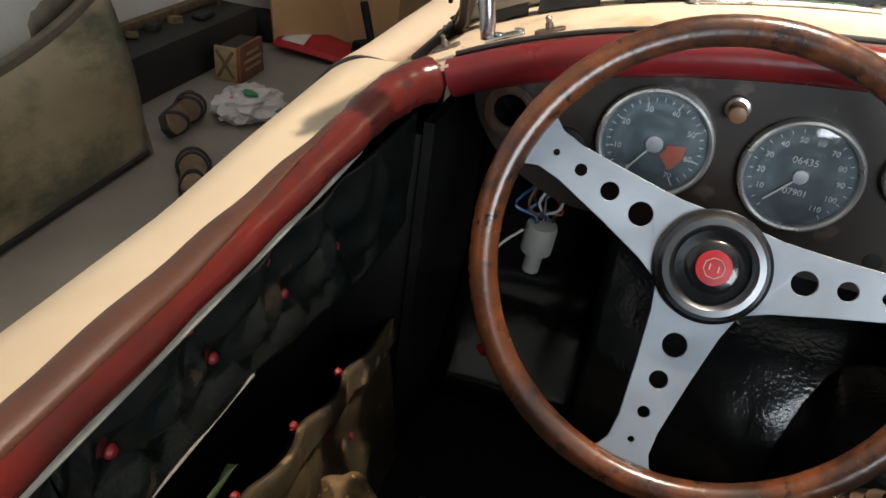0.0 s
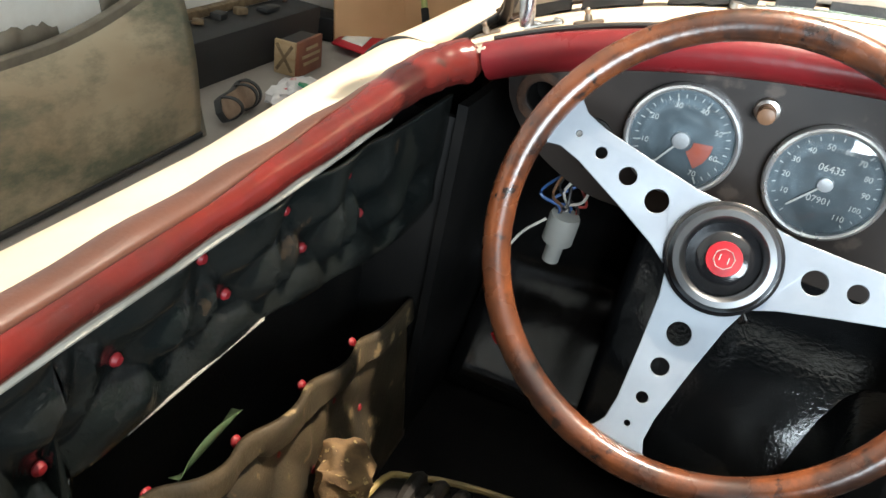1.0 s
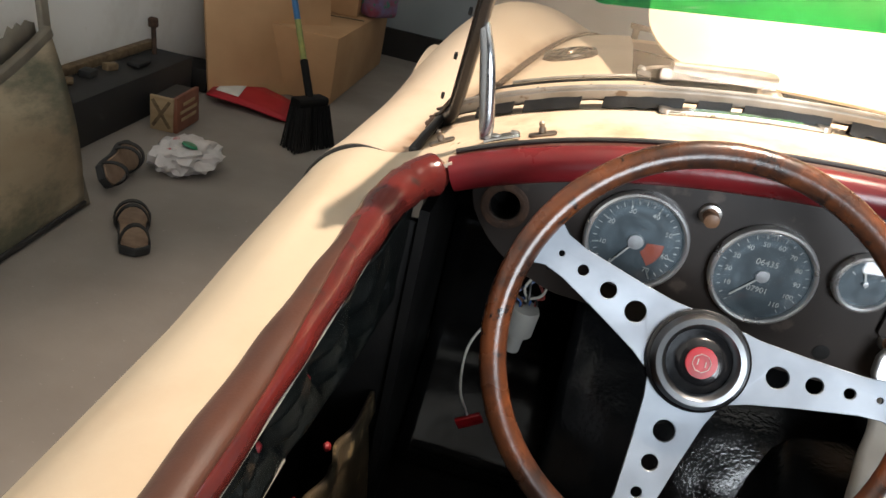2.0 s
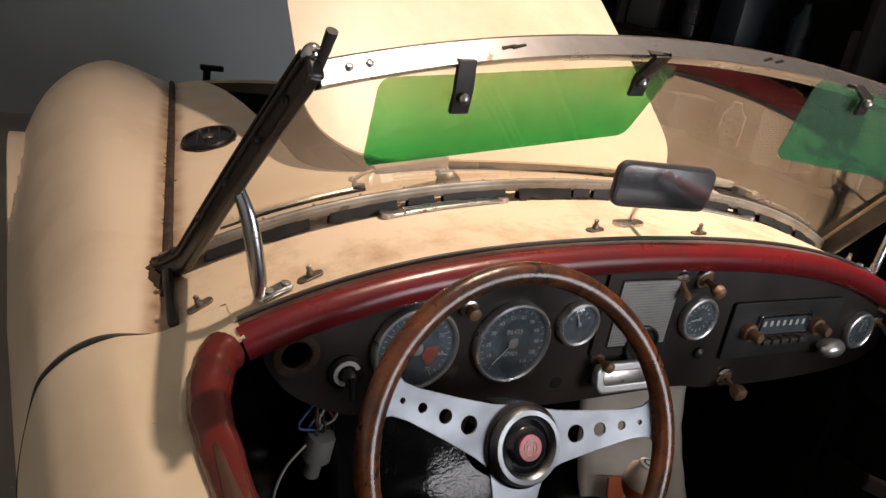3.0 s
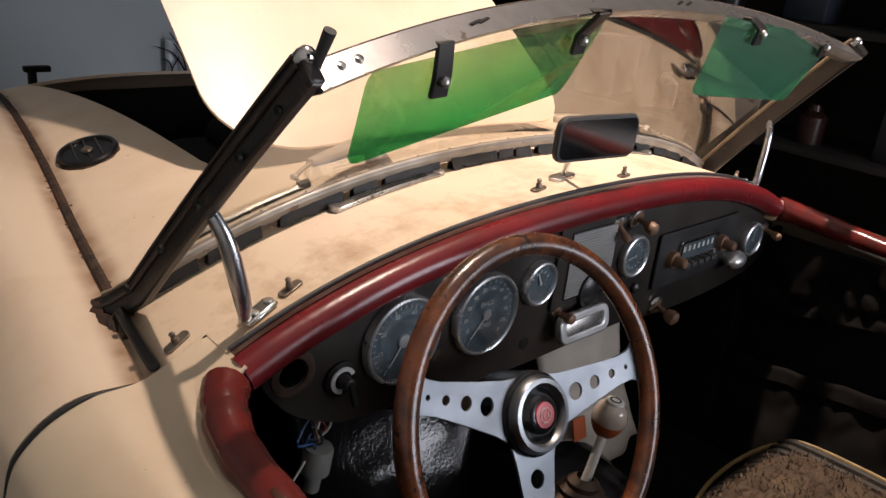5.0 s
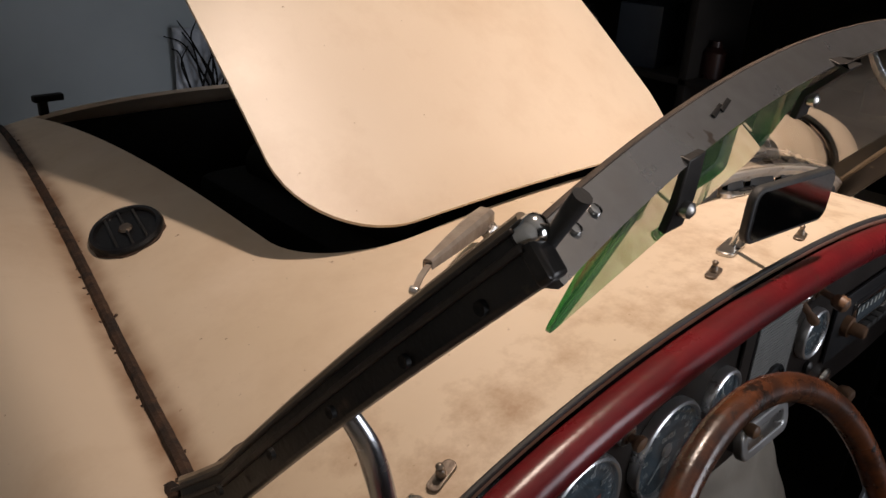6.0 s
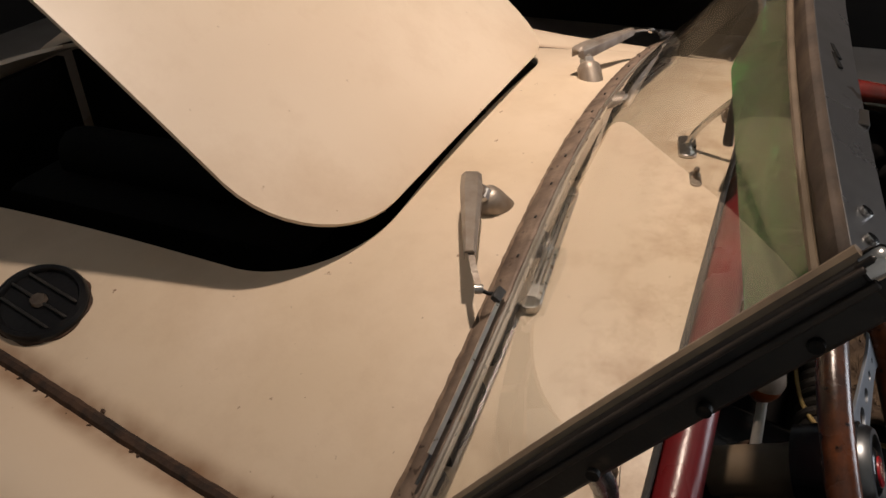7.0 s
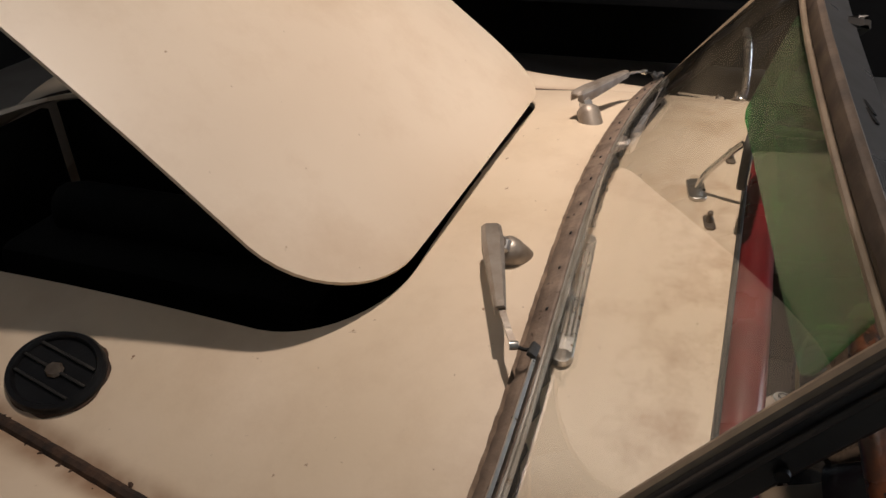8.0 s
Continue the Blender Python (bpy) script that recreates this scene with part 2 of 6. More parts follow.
def grid(rows, bm=None, close=False):
    """A sheet through rows of points."""
    bm = bm or bmesh.new()
    vs = [[bm.verts.new(p) for p in row] for row in rows]
    for a, b in zip(vs, vs[1:]):
        m = len(a)
        for i in range(m if close else m - 1):
            j = (i + 1) % m
            bm.faces.new((a[i], a[j], b[j], b[i]))
    return bm


def sweep(points, radius, segs=12, closed=False, flat=1.0, up=(0, 0, 1), bm=None, caps=True):
    """A tube along points. radius: a number or a function of 0..1; flat: width over height."""
    bm = bm or bmesh.new()
    pts = [Vector(p) for p in points]
    n, rings, up = len(pts), [], Vector(up)
    for i, p in enumerate(pts):
        a, b = (pts[i - 1], pts[(i + 1) % n]) if closed else (pts[max(i - 1, 0)], pts[min(i + 1, n - 1)])
        t = (b - a).normalized()
        s = t.cross(up)
        s = s.normalized() if s.length > 1e-4 else t.orthogonal().normalized()
        w = s.cross(t)
        r = radius(i / max(n - 1, 1)) if callable(radius) else radius
        rings.append([bm.verts.new(p + s * (math.cos(k * math.tau / segs) * r * flat) + w * (math.sin(k * math.tau / segs) * r)) for k in range(segs)])
    pairs = list(zip(rings, rings[1:])) + ([(rings[-1], rings[0])] if closed else [])
    for a, b in pairs:
        for k in range(segs):
            bm.faces.new((a[k], a[(k + 1) % segs], b[(k + 1) % segs], b[k]))
    if caps and not closed:
        bm.faces.new(rings[0]), bm.faces.new(rings[-1])
    return bm


def smooth_line(pts, steps=8):
    """Catmull-Rom through points."""
    p = [Vector(q) for q in pts]
    p = [2 * p[0] - p[1]] + p + [2 * p[-1] - p[-2]]
    out = []
    for i in range(1, len(p) - 2):
        for k in range(steps):
            t = k / steps
            out.append(0.5 * (2 * p[i] + (p[i + 1] - p[i - 1]) * t + (2 * p[i - 1] - 5 * p[i] + 4 * p[i + 1] - p[i + 2]) * t * t
                              + (3 * p[i] - p[i - 1] - 3 * p[i + 1] + p[i + 2]) * t ** 3))
    return out + [p[-2]]


def lathe(profile, m=Matrix.Identity(4), segs=32, bm=None):
    """A turned body: profile of (radius, height) along z, laid by m."""
    bm = bm or bmesh.new()
    rings = []
    for r, h in profile:
        rings.append([bm.verts.new(m @ Vector((max(r, 1e-5) * math.cos(k * math.tau / segs), max(r, 1e-5) * math.sin(k * math.tau / segs), h))) for k in range(segs)])
    for a, b in zip(rings, rings[1:]):
        for k in range(segs):
            bm.faces.new((a[k], a[(k + 1) % segs], b[(k + 1) % segs], b[k]))
    bmesh.ops.remove_doubles(bm, verts=bm.verts, dist=2e-5)
    return bm


def block(size, m=Matrix.Identity(4), bevel=0.0, bm=None, segs=2):
    """A bevelled box of that size round the origin of m."""
    bm = bm or bmesh.new()
    made = bmesh.ops.create_cube(bm, size=1.0, matrix=m @ Matrix.Diagonal((*size, 1)))
    if bevel:
        edges = list({e for v in made["verts"] for e in v.link_edges})
        bmesh.ops.bevel(bm, geom=edges, offset=bevel, segments=segs, profile=0.5, affect="EDGES")
    return bm


def plate(outline, holes, thick, m, bevel=0.0, name="plate"):
    """A flat plate with holes: outlines in its own x and y, laid by m."""
    cu = bpy.data.curves.new(name, "CURVE")
    cu.dimensions, cu.fill_mode, cu.extrude, cu.bevel_depth = "2D", "BOTH", max(thick / 2 - bevel, 0), bevel
    for line in [outline] + list(holes):
        sp = cu.splines.new("POLY")
        sp.points.add(len(line) - 1)
        for q, (x, y) in zip(sp.points, line):
            q.co = (x, y, 0, 1)
        sp.use_cyclic_u = True
    o = bpy.data.objects.new(name, cu)
    me = bpy.data.meshes.new_from_object(o)
    bpy.data.objects.remove(o)
    bpy.data.curves.remove(cu)
    me.transform(m)
    return me


def lettering(text, size, m, thick=0.0003):
    """Raised writing in the built-in font."""
    cu = bpy.data.curves.new("lettering", "FONT")
    cu.body, cu.size, cu.extrude, cu.align_x, cu.align_y = text, size, thick, "CENTER", "CENTER"
    o = bpy.data.objects.new("lettering", cu)
    me = bpy.data.meshes.new_from_object(o)
    bpy.data.objects.remove(o)
    bpy.data.curves.remove(cu)
    me.transform(m)
    return me


def circle(r, n=24, cx=0.0, cy=0.0):
    return [(cx + r * math.cos(k * math.tau / n), cy + r * math.sin(k * math.tau / n)) for k in range(n)]


def rounded(w, h, r, n=6, cx=0.0, cy=0.0):
    out = []
    for sx, sy, a in ((1, 1, 0), (-1, 1, 90), (-1, -1, 180), (1, -1, 270)):
        for k in range(n + 1):
            t = radians(a + 90 * k / n)
            out.append((cx + sx * (w / 2 - r) + r * math.cos(t), cy + sy * (h / 2 - r) + r * math.sin(t)))
    return out


def frame_at(origin, ahead, up=(0, 0, 1)):
    """A pose whose z looks along ahead and whose y is nearest to up."""
    z = Vector(ahead).normalized()
    x = Vector(up).cross(z).normalized()
    y = z.cross(x)
    m = Matrix((x, y, z)).transposed().to_4x4()
    m.translation = origin
    return m


def beam(points, wide, deep, across, bm=None, bevel=0.0):
    """A bar of rectangular section along points; across: the way of its width."""
    bm = bm or bmesh.new()
    pts, rings = [Vector(p) for p in points], []
    for i, p in enumerate(pts):
        t = (pts[min(i + 1, len(pts) - 1)] - pts[max(i - 1, 0)]).normalized()
        a = Vector(across)
        a = (a - t * a.dot(t)).normalized()
        b = t.cross(a)
        rings.append([bm.verts.new(p + a * (sx * wide / 2) + b * (sy * deep / 2)) for sx, sy in ((1, 1), (-1, 1), (-1, -1), (1, -1))])
    for u, v in zip(rings, rings[1:]):
        for k in range(4):
            bm.faces.new((u[k], u[(k + 1) % 4], v[(k + 1) % 4], v[k]))
    bm.faces.new(rings[0]), bm.faces.new(rings[-1])
    return bm


# ---- body surfaces ----
def z_top(x, y):
    e = min(1, max(0, (y - 0.2) / 0.25))
    f, g = max(y - 0.55, 0) / 0.3, max(y - 1.42, 0)
    return 0.850 - 0.16 * x * x - 0.43 * x ** 4 - 0.012 * e * e * (3 - 2 * e) - 0.010 * f * f - 0.90 * g * g


def x_seam(y):
    return 0.627 - 0.165 * y if y < 1.2 else 0.429 - 0.165 * (y - 1.2)


def x_open(y):
    """Half the width of the bonnet opening."""
    if y < 0.46:
        return 0.235 + 0.125 * math.sqrt(max(0, 1 - ((0.46 - y) / 0.128) ** 2))
    return 0.360 - 0.040 * (y - 0.46)


def lerp(a, b, t):
    return a + (b - a) * t


def spread(a, b, n):
    return [lerp(a, b, k / (n - 1)) for k in range(n)]


REAR_EDGE, FRONT_EDGE, NOSE, SHUT = 0.332, 1.43, 1.96, 0.055


def columns(wide, mid):
    """Places across the car, closest together over the flanks."""
    right = spread(mid, wide, 14)
    return [-x for x in reversed(right)] + spread(-mid, mid, 18)[1:-1] + right


def deck(bm, rows):
    grid([[(x, y, z_top(x, y)) for x in columns(wide, mid)] for y, wide, mid in rows], bm)


def shut_lean(x, y):
    """The door's front edge leans forward over the shoulder."""
    return y + 0.030 * min(1, max(0, (x - 0.63) / 0.12)) ** 1.5 * math.exp(-((y - SHUT) / 0.16) ** 2)


def fender_section(y, side):
    xs = x_seam(y)
    za = z_top(xs, y)
    ramp = max(0, min(1, (y - 0.1) / 0.95)) ** 1.3
    rise = -0.003 + 0.048 * ramp
    fall = min(1, max(0, (y - 0.1) / 0.4))
    taper = 1.0 if y < 0.9 else 1 - 0.22 * ((y - 0.9) / 1.05) ** 2
    low = 0.22
    d = abs(y - 0.98)
    if d < 0.36:
        low = max(low, 0.31 + math.sqrt(0.36 ** 2 - d * d))
    dip = 0.5 * math.exp(-((y - 0.25) / 0.2) ** 2) * min(1, (y - SHUT) / 0.06)
    pts = [(xs, za), (lerp(xs, 0.745 * taper, 0.49), za + rise - 0.010 * dip), (lerp(xs, 0.745, 0.84) * taper - 0.006 * dip, za + rise - lerp(0.036, 0.060, fall) - 0.018 * dip), (lerp(0.744, 0.752, fall) * taper - 0.004 * dip, za - 0.094 - 0.05 * fall - 0.010 * dip), (lerp(0.756, 0.766, fall) * taper, 0.48), (0.72 * taper, 0.22)]
    line = smooth_line([(px, y, pz) for px, pz in pts], 6)
    return [(side * p.x, shut_lean(p.x, y), max(p.z, low)) for p in line]


def roll_line(side):
    return smooth_line([(side * 0.561, -0.004, 0.740), (side * 0.582, -0.030, 0.736), (side * 0.599, -0.085, 0.726), (side * 0.602, -0.16, 0.719),
                        (side * 0.603, -0.30, 0.712), (side * 0.603, -0.45, 0.707), (side * 0.602, -0.62, 0.701), (side * 0.600, -0.86, 0.698)], 8)


def roll_radius(t):
    """The door roll thins towards the rear, is creased over the front and rounded at its end."""
    end = math.sqrt(max(0.04, 1 - max(0, 1 - t / 0.075) ** 2))
    return (0.0235 - 0.0060 * min(1, 2.0 * t)) * end + 0.0007 * math.sin(t * 63) + 0.0016 * math.exp(-(t / 0.22) ** 2) * math.sin(t * 95 + 2 * math.sin(t * 31))


def door_section(y, side):
    t = math.sin(min(1, max(0, (SHUT - y) / 0.14)) * math.pi / 2)
    drop = 0.014 * max(0, min(1, (-0.15 - y) / 0.5))
    front = [(0.560, 0.760), (0.618, 0.732), (0.672, 0.723), (0.718, 0.690), (0.744, 0.632), (0.756, 0.48), (0.72, 0.22)]
    back = [(0.614, 0.716), (0.640, 0.714), (0.672, 0.703), (0.703, 0.676), (0.730, 0.628), (0.742, 0.48), (0.72, 0.22)]
    w = min(1, max(0, (SHUT - y) / 0.34))
    pts = [(lerp(a, c, t if k < 2 else w), lerp(b, d, t if k < 2 else w) - drop) for k, ((a, b), (c, d)) in enumerate(zip(front, back))]
    return [(side * p.x, shut_lean(p.x, y), p.z) for p in smooth_line([(px, y, pz) for px, pz in pts], 6)]


car = thing("roadster", "cream open roadster with red leather trim and raised bonnet", "car")

bm = bmesh.new()
deck(bm, [(y, 0.556, 0.21) for y in (0.012, 0.025, 0.04, SHUT)]
     + [(y, x_seam(y), lerp(0.21, 0.235, (y - SHUT) / (REAR_EDGE - SHUT))) for y in [SHUT + 0.0004] + spread(SHUT, REAR_EDGE, 10)[1:]])
ys = [REAR_EDGE + 0.128 * (1 - math.cos(k / 12 * math.pi / 2)) for k in range(13)] + spread(0.47, FRONT_EDGE, 20)
for s in (-1, 1):
    grid([[(s * x, y, z_top(x, y)) for x in spread(x_open(y), x_seam(y), 14)] for y in ys], bm)
deck(bm, [(y, x_seam(y), x_open(FRONT_EDGE)) for y in spread(FRONT_EDGE, NOSE, 12)])
bmesh.ops.remove_doubles(bm, verts=bm.verts, dist=1e-5)
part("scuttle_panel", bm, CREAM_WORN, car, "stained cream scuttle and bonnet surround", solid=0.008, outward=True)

for s in (-1, 1):
    ys = spread(SHUT + 0.0026, NOSE, 44)
    fender = part("front_fender", grid([fender_section(y, s) for y in ys]), CREAM, car, solid=0.006, outward=True)
    line = [(s * (x_seam(y) - 0.002), y, z_top(x_seam(y), y) + 0.001) for y in spread(0.13, NOSE - 0.05, 160)]
    part("seam_beading", sweep([Vector(p) + Vector((0.0007 * noise.noise(Vector(p) * 70), 0, 0.0010 * noise.noise(Vector(p) * 90))) for p in line], 0.0070, 8, flat=1.0), SEAM_DARK, car, "rusty beading along the fender seam")
    bm = bmesh.new()
    random.seed(40 + s)
    for k in range(110):
        y = random.uniform(0.14, 1.3)
        x = x_seam(y) + random.gauss(0, 0.0052)
        q = Vector((s * x, y, z_top(x_seam(y), y) + 0.0015))
        r = random.uniform(0.0008, 0.0026)
        m = pose(q.x, q.y, q.z + 0.30 * max(0, x_seam(y) - x), 0, 0, random.uniform(0, 180))
        ring = [m @ Vector((r * random.uniform(0.6, 1.4) * math.cos(a), 1.8 * r * random.uniform(0.5, 1.3) * math.sin(a), 0)) for a in spread(0, 5.2, 6)]
        top = bm.verts.new(m @ Vector((0, 0, 0.0016)))
        vs = [bm.verts.new(p) for p in ring]
        for i in range(6):
            bm.faces.new((vs[i], vs[(i + 1) % 6], top))
    tagged(part("seam_crud", bm, RUST, car, "rust crumbs along the fender seam"), "rust crumbs along the fender seam", "", "", "stuff")
    door = part("door", grid([door_section(y, s) for y in spread(-0.86, SHUT - 0.0026, 30)]), CREAM_DOOR, car, "cream door skin", solid=0.006, outward=True)
    # black strip laid in the shut line to stand for the gap's deep shade
    part("gap_shade_strip", sweep([Vector(p) - Vector((s * 0.0015, 0.0032, 0.0026)) for p in fender_section(SHUT + 0.0026, s)], 0.0030, 8), RUBBER, door, "black strip standing for the shade in the door gap")
    rows = []
    for y in spread(SHUT - 0.003, -0.020, 12):
        p = Vector(door_section(y, s)[0])
        inner = Vector((s * 0.553, y, z_top(0.553, max(y, 0.012)) - 0.0015))
        rows.append([inner.lerp(p + Vector((s * 0.004, 0, -0.0015)), t) for t in spread(0, 1, 5)])
    part("corner_filler", grid(rows), CREAM_DOOR, door, solid=0.004, outward=True)
    part("door_roll", sweep(roll_line(s), roll_radius, 16, flat=1.02), LEATHER_DOOR, door, "faded red leather door capping")
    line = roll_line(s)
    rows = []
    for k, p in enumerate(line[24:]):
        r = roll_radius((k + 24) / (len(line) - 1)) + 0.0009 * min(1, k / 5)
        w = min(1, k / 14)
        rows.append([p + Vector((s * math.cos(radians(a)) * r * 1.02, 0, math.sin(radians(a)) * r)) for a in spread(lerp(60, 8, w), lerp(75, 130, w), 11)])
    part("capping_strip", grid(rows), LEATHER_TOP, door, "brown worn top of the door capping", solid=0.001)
    # rear quarter behind the door
    rows = []
    for y in spread(-0.866, -2.0, 18):
        t = (-0.866 - y) / 1.134
        k = 1 - 0.30 * t * t
        line = smooth_line([(0.0, y, 0.72 - 0.25 * t * t), (0.35 * k, y, 0.72 - 0.25 * t * t), (0.622 * k, y, 0.69 - 0.22 * t * t), (0.727 * k, y, 0.56 - 0.1 * t), (0.742 * k, y, 0.42), (0.70 * k, y, 0.24)], 5)
        d = abs(y + 1.41)
        low = 0.24 if d > 0.35 else max(0.24, 0.31 + math.sqrt(0.35 ** 2 - d * d))
        rows.append([(s * p.x, y, max(p.z, low)) for p in line])
    part("rear_quarter", grid(rows), CREAM, car, solid=0.006, outward=True)
    part("tail_panel", grid([[(p[0] * (1 - 0.05 * v), p[1] - 0.07 * math.sin(v * 2.4), lerp(p[2], 0.24, v)) for p in rows[-1]] for v in spread(0, 1, 8)]), CREAM, car, solid=0.005)
    for y in (0.98, -1.41):
        m = frame_at((s * 0.60, y, 0.31), (s, 0, 0))
        tyre = part("wheel", lathe([(0.19, -0.06), (0.27, -0.075), (0.305, -0.06), (0.312, 0), (0.305, 0.06), (0.27, 0.075), (0.19, 0.06)], m, 40), RUBBER, car, "black tyre on a steel wheel")
        part("rim", lathe([(0.19, -0.06), (0.18, 0.04), (0.12, 0.05), (0.07, 0.03), (0.0, 0.05)], m, 32), CHROME_DULL, tyre)

# closed nose and tail
nose = part("nose_panel", grid([[(x, lerp(NOSE, NOSE + 0.09, math.sin(v * 2.2)) - 0.10 * x * x * v, lerp(z_top(x, NOSE) - 0.002, 0.22, v)) for x in spread(-0.305, 0.305, 17)] for v in spread(0, 1, 9)]), CREAM, car, "plain cream nose panel", solid=0.005)
for s in (-1, 1):
    sec = [p for p in fender_section(NOSE, s)]
    part("fender_front", grid([[(p[0] * (1 - 0.10 * v * v), p[1] + 0.08 * math.sin(v * 2.2), lerp(p[2], 0.22, v)) for p in sec] for v in spread(0, 1, 8)]), CREAM, car, solid=0.005)

# bonnet, hinged at its rear edge and propped open
TILT = radians(39)
hinge = Vector((0, 0.333, 0.852))
bm = bmesh.new()
rows = []
for y in [REAR_EDGE + 0.128 * (1 - math.cos(k / 12 * math.pi / 2)) for k in range(13)] + spread(0.47, 1.40, 22):
    row = []
    for x in spread(-x_open(y) - 0.006, x_open(y) + 0.012, 25):
        flat = Vector((x, y, z_top(x, y) + 0.012)) - Vector((0, hinge.y, z_top(0, hinge.y)))
        row.append(hinge + Matrix.Rotation(TILT, 3, "X") @ flat)
    rows.append(row)
bonnet = part("bonnet", grid(rows), CREAM, car, "raised cream bonnet", solid=0.005, outward=True)


def pillar_x(z):
    return 0.594 - 0.19 * (z - 0.743)


def screen_y(x, z):
    return 0.194 - 0.86 * (z - 0.743) + (0.096 - 0.065 * (z - 0.868)) * (1 - (x / pillar_x(z)) ** 2)


def screen_low(x):
    return z_top(x, 0.165) + 0.023


def screen_high(x):
    return 1.0975 - 0.22 * x * x


def ridge(x):
    """Top edge of the header rail."""
    return Vector((x, -0.0203 - 0.176 * x * x, 1.1095 - 0.220 * x * x))


def on_screen(u, v):
    lo, hi = 0.585, 0.530
    x = u * lerp(lo, hi, v)
    z = lerp(screen_low(x), screen_high(x), v)
    return Vector((x, screen_y(x, z), z))


def screen_point(x, up, out):
    """A place on the glass, up above its lower edge and out in front of it."""
    z = screen_low(x) + up
    return Vector((x, screen_y(x, z), z)) + Vector((0, 0.8, 0.6)) * out


TAN_EDGE_STRIP = mat("weathered_brown_strip", (0.11, 0.075, 0.05), (0.05, 0.036, 0.027), 0.7, 0, 40, 200, 0.6)
RAIL = mat("hazy_rail_alloy", (0.36, 0.34, 0.31), (0.24, 0.22, 0.19), 0.5, 0.45, 20, 500, 0.05, spots=(0.20, 0.15, 0.11), spot_scale=60, spot_from=0.64)
SEAL_BROWN = mat("crumbling_brown_seal", (0.24, 0.165, 0.11), (0.11, 0.072, 0.048), 0.8, 0, 60, 200, 0.8)
VENT_BLACK = mat("black_vent_plastic", (0.006, 0.006, 0.007), (0.011, 0.011, 0.012), 0.34, 0, 30, 200, 0.2, spec=0.25)
SEAL_TAN = mat("torn_tan_padding", (0.45, 0.33, 0.17), (0.30, 0.20, 0.10), 0.8, 0, 40, 200, 0.6)
STRIP_MAUVE = mat("weathered_mauve_strip", (0.25, 0.185, 0.14), (0.13, 0.092, 0.070), 0.6, 0.1, 40, 260, 0.6, spots=(0.05, 0.03, 0.02), spot_scale=110, spot_from=0.64)
BROWN_BLACK = mat("brown_black_frame", (0.045, 0.034, 0.028), (0.025, 0.021, 0.018), 0.5, 0.2, 30, 200, 0.5)
HEADER_ALLOY = mat("dull_header_alloy", (0.42, 0.42, 0.43), (0.28, 0.275, 0.27), 0.29, 0.9, 16, 500, 0.06, spots=(0.16, 0.13, 0.11), spot_scale=50, spot_from=0.66)
TAN_BEAD = mat("tan_glass_bead", (0.25, 0.19, 0.13), (0.15, 0.11, 0.075), 0.55, 0, 30, 200, 0.3)

STAY_CHROME = mat("tarnished_stay_chrome", (0.46, 0.47, 0.49), (0.34, 0.34, 0.35), 0.26, 1.0, 25, 300, 0.05)
PALE_METAL = mat("pale_worn_metal", (0.42, 0.38, 0.34), (0.28, 0.25, 0.22), 0.5, 0.4, 60, 300, 0.5)
WIPER_METAL = mat("tan_grey_wiper_metal", (0.36, 0.31, 0.26), (0.24, 0.19, 0.15), 0.45, 0.5, 40, 260, 0.4)

# ---- front of the car: vents, wipers, engine bay ----
for s in (-1, 1):
    c = Vector((s * 0.457, 0.640, z_top(0.457, 0.640) - 0.001))
    up = Vector((s * (0.32 * 0.449 + 1.72 * 0.449 ** 3), 0.03, 1)).normalized()
    m = frame_at(c, up, (-s * 0.22, 0.97, 0)) @ Matrix.Diagonal((0.74, 0.97, 1, 1))
    vent = part("vent", lathe([(0.050, -0.004), (0.0625, -0.004), (0.063, 0.005), (0.060, 0.0085), (0.054, 0.009), (0.051, 0.006), (0.050, -0.003)], m, 48), VENT_BLACK, car, "oval dark air vent with slats")
    part("vent_backing", lathe([(0.052, 0.0042), (0.0, 0.0044)], m, 32), VENT_BLACK, vent)
    bm = bmesh.new()
    rim = [[m @ Vector(((r + (0.005 * noise.noise(Vector((math.cos(a) * 3, math.sin(a) * 3, s))) if r > 0.0635 else 0)) * math.cos(a), (r + (0.005 * noise.noise(Vector((math.cos(a) * 3, math.sin(a) * 3, s))) if r > 0.0635 else 0)) * math.sin(a), h)) for a in spread(0, math.tau, 60)] for r, h in ((0.060, 0.0030), (0.0640, 0.0010), (0.0650, -0.003))]
    part("rust_edge", grid(rim, bm), RUST, vent, "rust creeping out round the vent")
    for k in (-0.025, 0.0, 0.025):
        w = 2 * math.sqrt(0.051 ** 2 - k * k)
        part("slat", block((0.0045, w, 0.003), m @ Matrix.Translation((k, 0, 0.0065)), 0.001), FRAME_DARK, vent)
    part("emblem", lathe([(0.0, 0.0092), (0.010, 0.0090), (0.0125, 0.006)], m, 8), STUD_METAL, vent, "small pale octagonal emblem")

